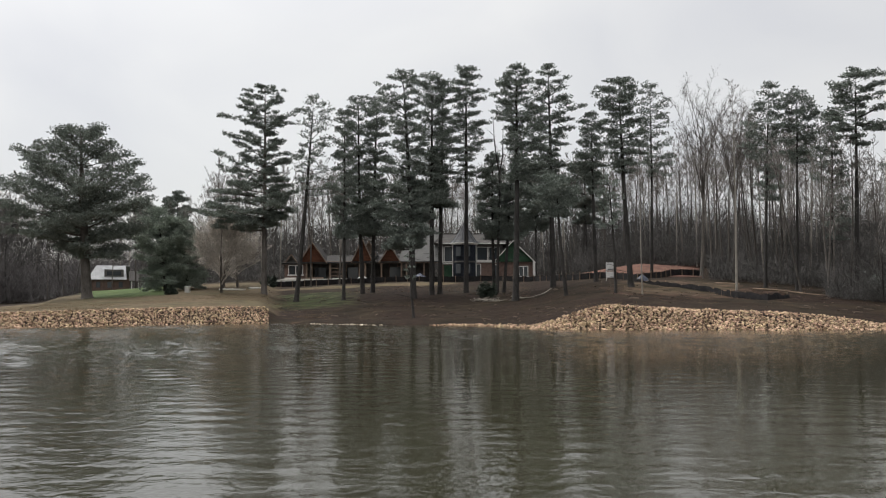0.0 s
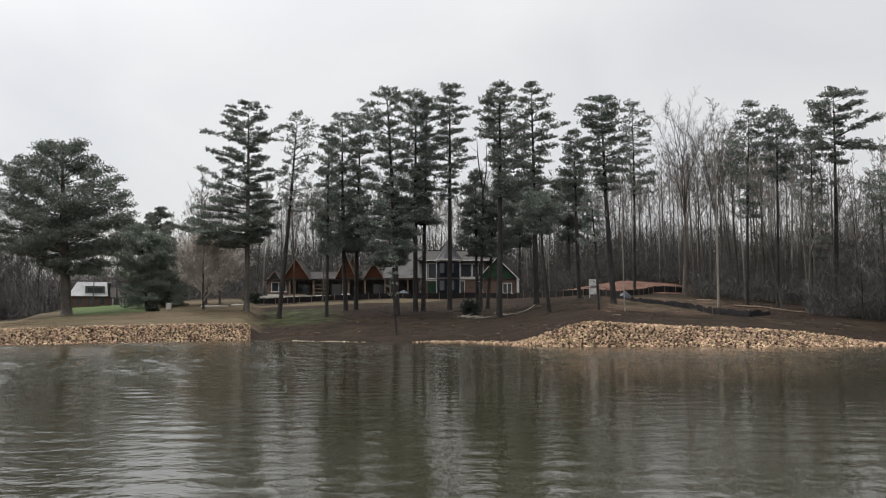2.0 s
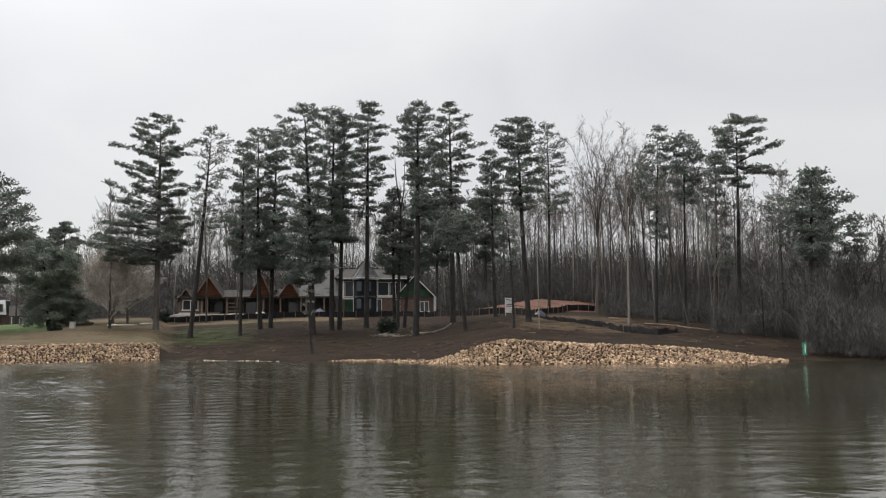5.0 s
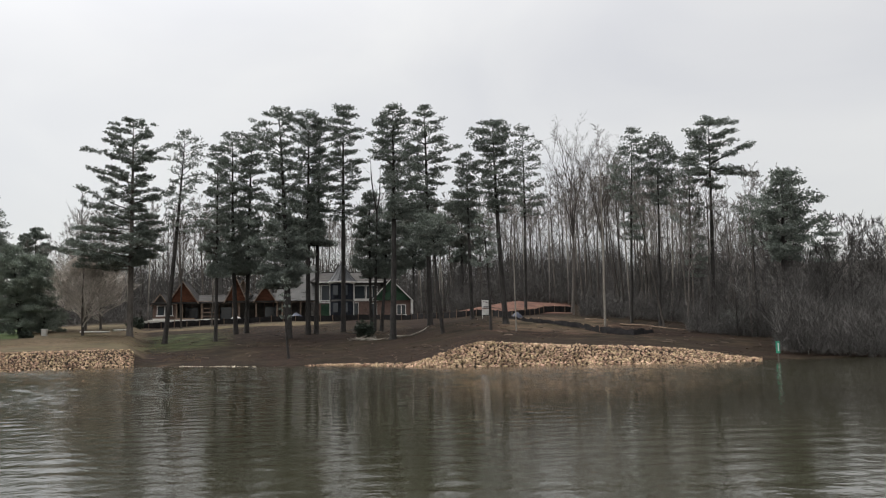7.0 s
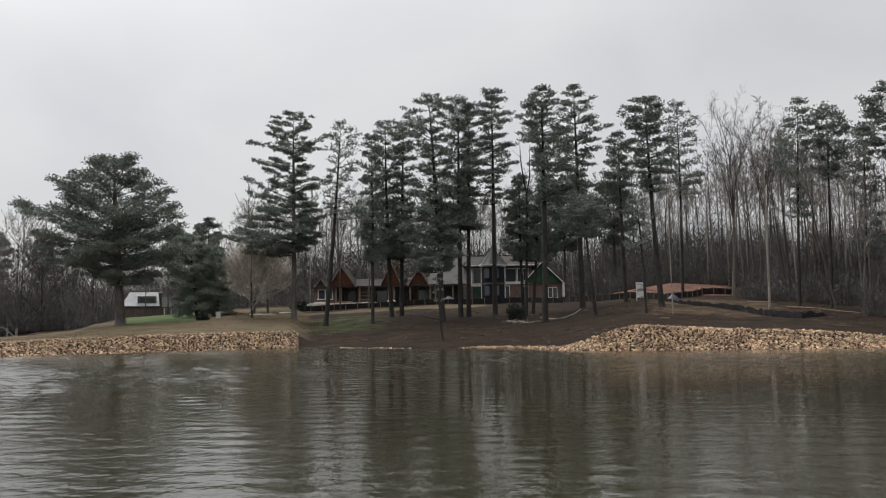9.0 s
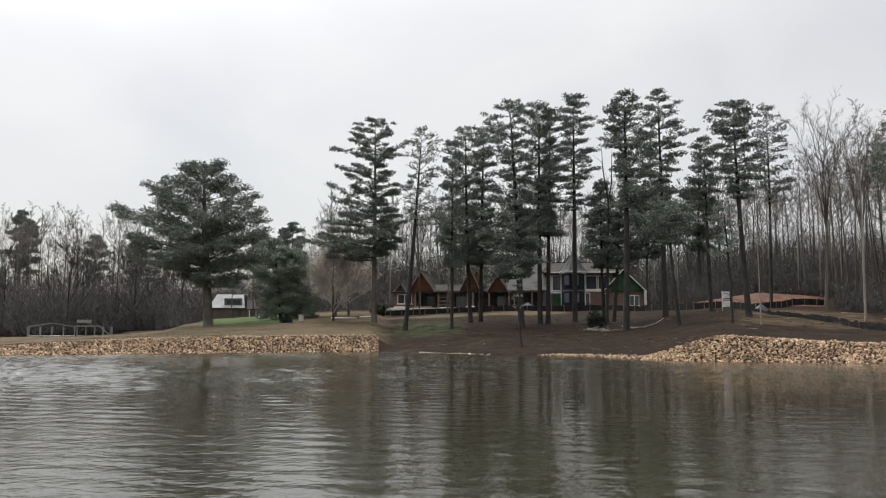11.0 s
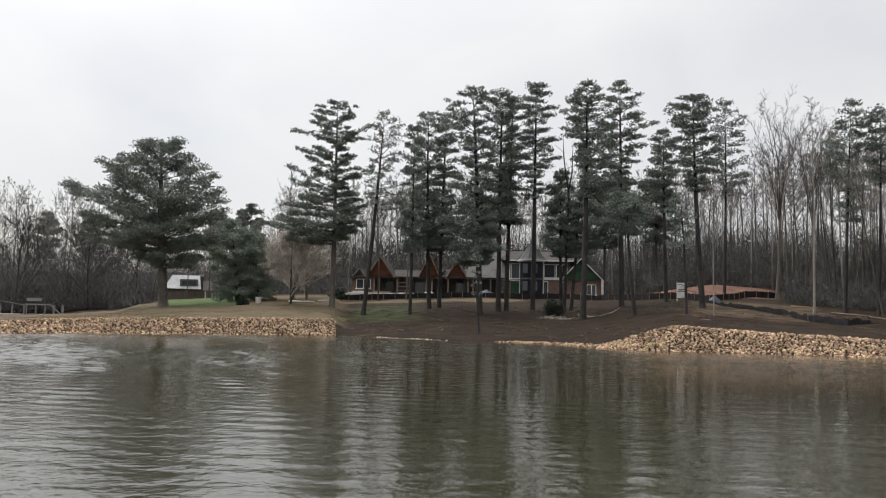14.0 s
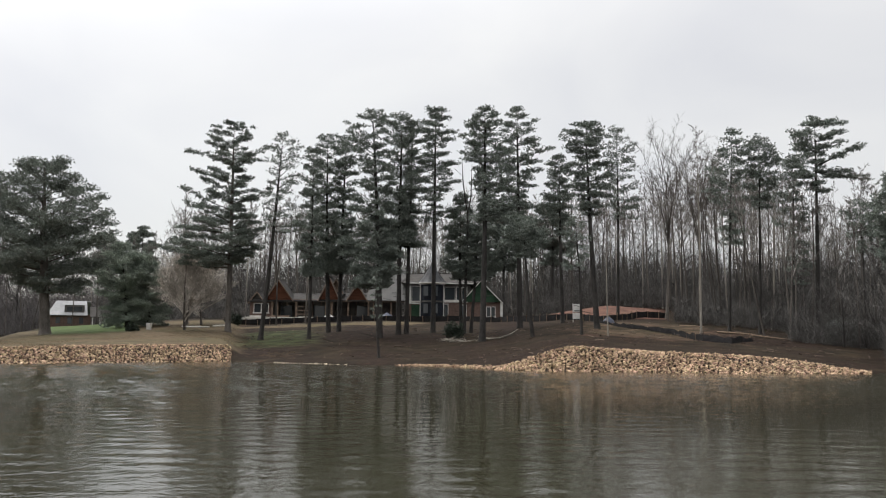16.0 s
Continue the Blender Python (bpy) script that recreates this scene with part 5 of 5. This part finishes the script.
def silt_fence():
    line = [(-29, 124.0), (-18, 123.0), (-6, 121.8), (5, 121.5), (10.7, 116.7), (15.6, 106), (18.8, 102), (20.6, 95), (23, 98.5), (26.7, 103.5), (31.6, 106)]
    f = thing("silt_fence", "black fabric silt fence on wooden stakes before the building site", "fence")
    rng = random.Random(8)
    pts = along(line, 1.7)
    for (x0, y0), (x1, y1) in zip(pts, pts[1:]):
        g = Geo()
        k = 5
        tops, bots = [], []
        for i in range(k):
            u = i / (k - 1)
            x, y = x0 + (x1 - x0) * u, y0 + (y1 - y0) * u
            z = ground_z(x, y)
            sag = 0.12 * math.sin(math.pi * u) * rng.random()
            tops.append((x, y, z + 0.82 - sag))
            bots.append((x + 0.03, y + 0.04 * math.sin(3 * u), z - 0.2))
        for off in (0.0, 0.03):
            g.add([(x, y + off, z) for x, y, z in tops + bots], [(i, i + 1, i + 1 + k, i + k) if off else (i + k, i + 1 + k, i + 1, i) for i in range(k - 1)])
        part("fabric", g, FABRIC, f)
    for x, y in pts:
        z = ground_z(x, y)
        part("stake", Geo().beam((x, y - 0.06, z - 0.3), (x + rng.uniform(-.08, .08), y - 0.06, z + 0.95 + rng.uniform(-.1, .12)), 0.09), STAKE, f)


silt_fence()


def silt_barrier():
    """A low length of sagging black fabric on short stakes, winding down the hill."""
    pts = along([(19.5, 92.5), (20.6, 84), (22.4, 80.7), (23.8, 78), (24.2, 71.5), (26, 69.5), (29.0, 72.5), (30.6, 77)], 0.75)
    f = thing("silt_barrier", "low sagging black fabric barrier winding over the bare hill", "erosion barrier")
    rng = random.Random(3)
    g = Geo()
    high = [0.42 + rng.uniform(-0.16, 0.12) for _ in pts]
    for side in (0.0, 0.05):
        rows = []
        for (x, y), h in zip(pts, high):
            z = ground_z(x, y)
            rows.append([(x, y - 0.12 + side, z - 0.15), (x, y - 0.07 + side, z + h * 0.5), (x, y + side, z + h)])
        for p, q in zip(rows, rows[1:]):
            for k in (0, 1):
                quad = [p[k], q[k], q[k + 1], p[k + 1]]
                g.add(quad if not side else quad[::-1], [(0, 1, 2, 3)])
    part("fabric", g, FABRIC, f)
    for (x, y), h in list(zip(pts, high))[::3]:
        z = ground_z(x, y)
        part("stake", Geo().beam((x, y + 0.10, z - 0.2), (x + rng.uniform(-0.06, 0.06), y + 0.10, z + h + 0.12), 0.05), STAKE, f)


silt_barrier()


def notice_board():
    x, y = 17.9, 97.0
    z = ground_z(x, y)
    b = thing("notice_board", "white two-panel notice board on posts at the fence", "sign", at=(x, y, z))
    b.rotation_euler = (0, 0, -0.16)
    for s in (-0.46, 0.46):
        part("post", Geo().box(s - 0.05, -0.05, -0.3, s + 0.05, 0.05, 2.15), WHITE_PAINT, b)
    p1 = part("panel", Geo().box(-0.5, -0.10, 1.15, 0.5, -0.06, 2.10), WHITE_PAINT, b, "white upper panel with dark print")
    p2 = part("panel", Geo().box(-0.5, -0.10, 0.32, 0.5, -0.06, 1.02), WHITE_PAINT, b, "white lower panel")
    part("print_bar", Geo().box(-0.30, -0.112, 1.22, 0.42, -0.104, 1.36), DARK_PRINT, p1)
    part("print_bar", Geo().box(-0.36, -0.112, 1.86, 0.10, -0.104, 1.92), DARK_PRINT, p1)
    part("print_bar", Geo().box(0.0, -0.112, 0.40, 0.36, -0.104, 0.46), DARK_PRINT, p2)


notice_board()


def channel_marker():
    x, y = 29.2, 51.4
    m = thing("channel_marker", "green shoreline marker board on a post in the shallows", "marker", at=(x, y, 0))
    m.rotation_euler = (0, 0, -0.5)
    part("post", Geo().box(-0.04, -0.04, -1.0, 0.04, 0.04, 0.75), GREY_BARK, m)
    p = part("board", Geo().box(-0.125, -0.08, 0.52, 0.125, -0.04, 1.32), GREEN_SIGN, m, "green board with a pale bar")
    part("print_bar", Geo().box(0.0, -0.09, 0.66, 0.06, -0.084, 1.2), WHITE_PAINT, p)


channel_marker()


def boat_dock(x, y, turn, wide, deep, roof):
    d = thing("boat_dock", "open-framed grey boat shelter standing in the cove" if roof else "grey two-level boat dock with a stair and rail", "dock", at=(x, y, 0))
    d.rotation_euler = (0, 0, turn)
    part("deck", Geo().box(0, 0, 0.35, wide, deep, 0.55), GREY_WOOD, d)
    n = 5
    for i in range(n):
        for yy in (0.1, deep - 0.1):
            xx = 0.1 + (wide - 0.2) * i / (n - 1)
            part("post", Geo().box(xx - 0.09, yy - 0.09, -2, xx + 0.09, yy + 0.09, 2.2 if roof else 2.3), DOCK_STEEL, d)
    if roof:
        for yy in (0.1, deep / 2, deep - 0.1):
            part("truss", Geo().beam((0, yy, 2.2), (wide * 0.5, yy, 2.95), 0.14).beam((wide * 0.5, yy, 2.95), (wide, yy, 2.2), 0.14), DOCK_STEEL, d)
        for xx, zz in ((0, 2.2), (wide * 0.5, 2.95), (wide, 2.2)):
            part("purlin", Geo().beam((xx, 0, zz), (xx, deep, zz), 0.12), DOCK_STEEL, d)
    else:
        part("upper_deck", Geo().box(-0.2, -0.2, 2.3, wide * 0.62, deep, 2.5), GREY_WOOD, d)
        part("rail", Geo().box(0, -0.1, 3.0, wide * 0.4, 0.0, 3.6), GREY_WOOD, d, "pale railing panel")
        part("stair", Geo().beam((wide * 0.62, 0.5, 2.4), (wide * 0.95, 0.5, 0.5), 0.9, 0.2), GREY_WOOD, d)


boat_dock(-99.5, 139.0, 0.58, 8.2, 6.5, True)
boat_dock(-94.0, 146.0, 0.58, 6.5, 5.0, False)


# ---------------------------------------------------------------- small things on the slope
def shrub(x, y, r, seed, label, needles):
    rng = np.random.default_rng(seed)
    t = thing("shrub", label, "shrub", at=(x, y, ground_z(x, y) - 0.05))
    g = Geo()
    c = []
    for i in range(16):
        a, e = rng.random() * 6.28, rng.uniform(0.2, 1.4)
        end = np.array((math.cos(a) * math.cos(e), math.sin(a) * math.cos(e), math.sin(e) * 1.15)) * r * rng.uniform(0.7, 1.05)
        g.tube([(0, 0, 0), end * 0.5 + np.array((0, 0, 0.1)), end], [0.03, 0.02, 0.008], 3, False)
        for s in (0.55, 0.8, 1.0):
            c.append(end * s + rng.normal(size=(10, 3)) * r * 0.14)
    part("stems", g, GREY_BARK, t)
    v, f = blades(np.concatenate(c), 8, 0.26, 0.09, rng)
    part("leaves", mesh_np("leaves", v, f, needles), None, t)


shrub(2.9, 90.0, 1.5, 501, "round dark evergreen shrub on the slope", SHRUB_LEAF)
shrub(40.1, 79.6, 2.0, 502, "loose green evergreen shrub at the wood's edge", NEEDLE_PALE)
shrub(-28.2, 121.0, 1.4, 503, "dark evergreen shrub at the house corner", SHRUB_LEAF)
shrub(-33.8, 95.0, 0.7, 504, "small dark shrub on the lawn", SHRUB_LEAF)


def fallen_bough():
    pts = [(5.3, 84.5), (6.4, 84.2), (7.6, 84.0), (8.8, 84.6), (9.6, 85.4)]
    zs = (0.35, 0.10, 0.08, 0.25, 0.6)
    g = Geo().tube([(x, y, ground_z(x, y) + z) for (x, y), z in zip(pts, zs)], [0.07, 0.10, 0.09, 0.07, 0.03], 6)
    g.tube([(7.6, 84.0, ground_z(7.6, 84) + 0.1), (8.3, 83.4, ground_z(8.3, 83.4) + 0.3)], [0.05, 0.015], 5)
    tagged(new("fallen_bough", g.mesh("fallen_bough", PALE_BARK, True)), "pale fallen bough lying on the slope", "branch")


fallen_bough()


def fallen_log(x, y, ln, r, turn, label, m):
    dx, dy = math.cos(turn) * ln / 2, math.sin(turn) * ln / 2
    pts = [(x + dx * k, y + dy * k) for k in (-1, -0.3, 0.4, 1)]
    g = Geo().tube([(a, b, ground_z(a, b) + r * 0.7) for a, b in pts], [r, r * 0.9, r * 0.8, r * 0.5], 7)
    tagged(new("fallen_log", g.mesh("fallen_log", m, True)), label, "log")


fallen_log(-29.2, 104.5, 3.4, 0.15, 0.05, "pale pipe lying across the lawn edge", CONCRETE)
fallen_log(-26.9, 108.0, 2.6, 0.15, 0.9, "pale pipe lying across the lawn edge", CONCRETE)
fallen_log(31.5, 83.0, 3.6, 0.10, -0.4, "pale dead log on the woodland floor", STAKE)
fallen_log(34.0, 80.0, 4.2, 0.10, -0.6, "pale dead log on the woodland floor", STAKE)
fallen_log(30.0, 92.0, 3.0, 0.10, 0.2, "pale dead log on the woodland floor", STAKE)


def turf(name, label, spans, seed, material, lo, hi):
    """Dry blades and litter standing on the ground, as one mass."""
    rng = np.random.default_rng(seed)
    vs = []
    for a0, a1, s0, s1, n in spans:
        a = rng.uniform(a0, a1, n)
        r = np.interp(a, HEADING, SHORE) + s0 + (s1 - s0) * rng.random(n) ** 1.4
        a = np.radians(a)
        x, y = r * np.sin(a), r * np.cos(a)
        keep = np.sin(x * 0.8 + 1.5 * np.sin(y * 0.6)) * np.sin(y * 0.9 + x * 0.23) > rng.uniform(-1.1, 0.6, n)
        x, y = x[keep], y[keep]
        k = len(x)
        base = np.stack([x, y, height(x, y) - 0.03], -1)
        d = rng.normal(size=(k, 3)) * 0.7
        d[:, 2] = np.abs(d[:, 2]) + 0.35
        d /= np.linalg.norm(d, axis=1)[:, None]
        side = np.cross(d, rng.normal(size=(k, 3)))
        side /= np.linalg.norm(side, axis=1)[:, None] + 1e-9
        w = rng.uniform(0.010, 0.022, (k, 1))
        vs.append(np.stack([base - side * w, base + side * w, base + d * rng.uniform(lo, hi, (k, 1))], 1))
    v = np.concatenate(vs)
    m = len(v)
    tagged(new(name, mesh_np(name, v.reshape(-1, 3), np.arange(m * 3).reshape(m, 3), material)), label, "grass", kind="stuff")


turf("dry_grass", "short dormant tan grass over the lawn and bank", ((-48, -9, 3.4, 30, 60000), (8, 22, 6, 40, 7000), (-10, 5, 30, 56, 12000)), 601, DRY_GRASS, 0.03, 0.10)


def lumber_stack(x, y, wide, label, m, layers=3):
    """Boards piled on the ground or on the porch floor."""
    z = HZ if y > HY - 3.5 else ground_z(x, y)
    t = thing("lumber_stack", label, "building material", "building materials on the porch", at=(x, y, z))
    rng = random.Random(int(x * 10))
    for i in range(layers):
        o = rng.uniform(-0.1, 0.1)
        part("board", Geo().box(-wide / 2 + o, -0.45, i * 0.13, wide / 2 + o, 0.45, i * 0.13 + 0.11), m, t)


lumber_stack(-26.4, HY - 1.2, 2.4, "stack of pale boards on the porch slab", CONCRETE)
lumber_stack(-22.9, HY - 1.4, 2.8, "stack of pale boards on the porch slab", FRAMING)
lumber_stack(-19.2, HY - 1.1, 1.6, "stack of pale boards on the porch slab", CONCRETE, 2)
lumber_stack(-12.6, HY - 1.3, 2.0, "stack of pale boards on the porch slab", FRAMING, 2)
lumber_stack(6.0, HY - 1.6, 1.6, "stack of pale boards before the brick wall", CONCRETE, 2)


def sheeted_pile(x, y, w, h, label, m, seed):
    """A heap under a loose sheet."""
    rng = np.random.default_rng(seed)
    t = Geo()
    n, k = 12, 5
    rings = []
    for i in range(k):
        u = i / (k - 1)
        rings.append([((w * (1 - u ** 1.6) * rng.uniform(0.85, 1.1) + 0.04) * math.cos(6.283 * j / n), (w * 0.7 * (1 - u ** 1.6) * rng.uniform(0.85, 1.1) + 0.04) * math.sin(6.283 * j / n), h * u * rng.uniform(0.92, 1.05)) for j in range(n)])
    v = [p for r in rings for p in r]
    f = [(i * n + j, i * n + (j + 1) % n, (i + 1) * n + (j + 1) % n, (i + 1) * n + j) for i in range(k - 1) for j in range(n)] + [tuple(range((k - 1) * n, k * n))]
    t.add(v, f)
    ob = new("sheeted_pile", t.mesh("sheeted_pile", m, True))
    ob.location = (x, y, (HZ if y > HY - 3.5 else ground_z(x, y)) - 0.02)
    tagged(ob, label, "tarpaulin")


sheeted_pile(-15.3, HY - 1.0, 1.0, 0.65, "heap under a white plastic sheet on the porch", WHITE_PAINT, 701)
sheeted_pile(-6.2, HY - 1.2, 1.3, 1.0, "heap under a dark blue tarpaulin beside the house", TARP, 702)


def brush_pile(x, y, r, seed):
    rng = np.random.default_rng(seed)
    g = Geo()
    z = ground_z(x, y)
    for _ in range(26):
        a, b = rng.normal(size=2) * r * 0.5
        d = rng.normal(size=3) * np.array((1, 0.7, 0.25))
        d *= rng.uniform(0.4, 1.1) / np.linalg.norm(d)
        p = np.array((x + a, y + b, z + 0.08 + 0.22 * rng.random()))
        g.tube([p - d, p, p + d + np.array((0, 0, 0.06))], [0.03, 0.035, 0.012], 4, False)
    tagged(new("brush_pile", g.mesh("brush_pile", PALE_BARK)), "low pile of pale cut branches on the slope", "branches")


brush_pile(3.0, 83.5, 1.6, 711)

sheeted_pile(20.9, 93.6, 0.8, 0.8, "dark blue sheet heaped against the silt fence", TARP, 703)


def utility_box(x, y):
    z = ground_z(x, y)
    b = thing("utility_box", "small pale utility box on the lawn", "utility box", at=(x, y, z))
    part("body", Geo().box(-0.28, -0.22, -0.1, 0.28, 0.22, 0.72), CONCRETE, b)
    part("lid", Geo().prism([(-0.33, 0.72), (0.33, 0.72), (0.30, 0.80), (-0.30, 0.80)], -0.27, 0.27), WHITE_PAINT, b)


utility_box(-33.4, 99.6)


def fallen_twigs():
    """Broken sticks and bark strewn over the slope, as one mass."""
    rng = np.random.default_rng(621)
    g = Geo()
    for _ in range(520):
        a = radians(rng.uniform(-14, 30))
        r = float(np.interp(math.degrees(a), HEADING, SHORE)) + rng.uniform(3.0, 44)
        x, y = r * math.sin(a), r * math.cos(a)
        t = rng.uniform(0, 3.14)
        ln = rng.uniform(0.15, 0.8)
        z = ground_z(x, y) + 0.04
        dx, dy = math.cos(t) * ln / 2, math.sin(t) * ln / 2
        w = rng.uniform(0.02, 0.05)
        g.tube([(x - dx, y - dy, z), (x + dx, y + dy, z + rng.uniform(0, 0.12))], [w, w * 0.5], 4, False)
    tagged(new("fallen_twigs", g.mesh("fallen_twigs", STICK)), "broken sticks and bark strewn over the slope", "sticks", kind="stuff")


fallen_twigs()
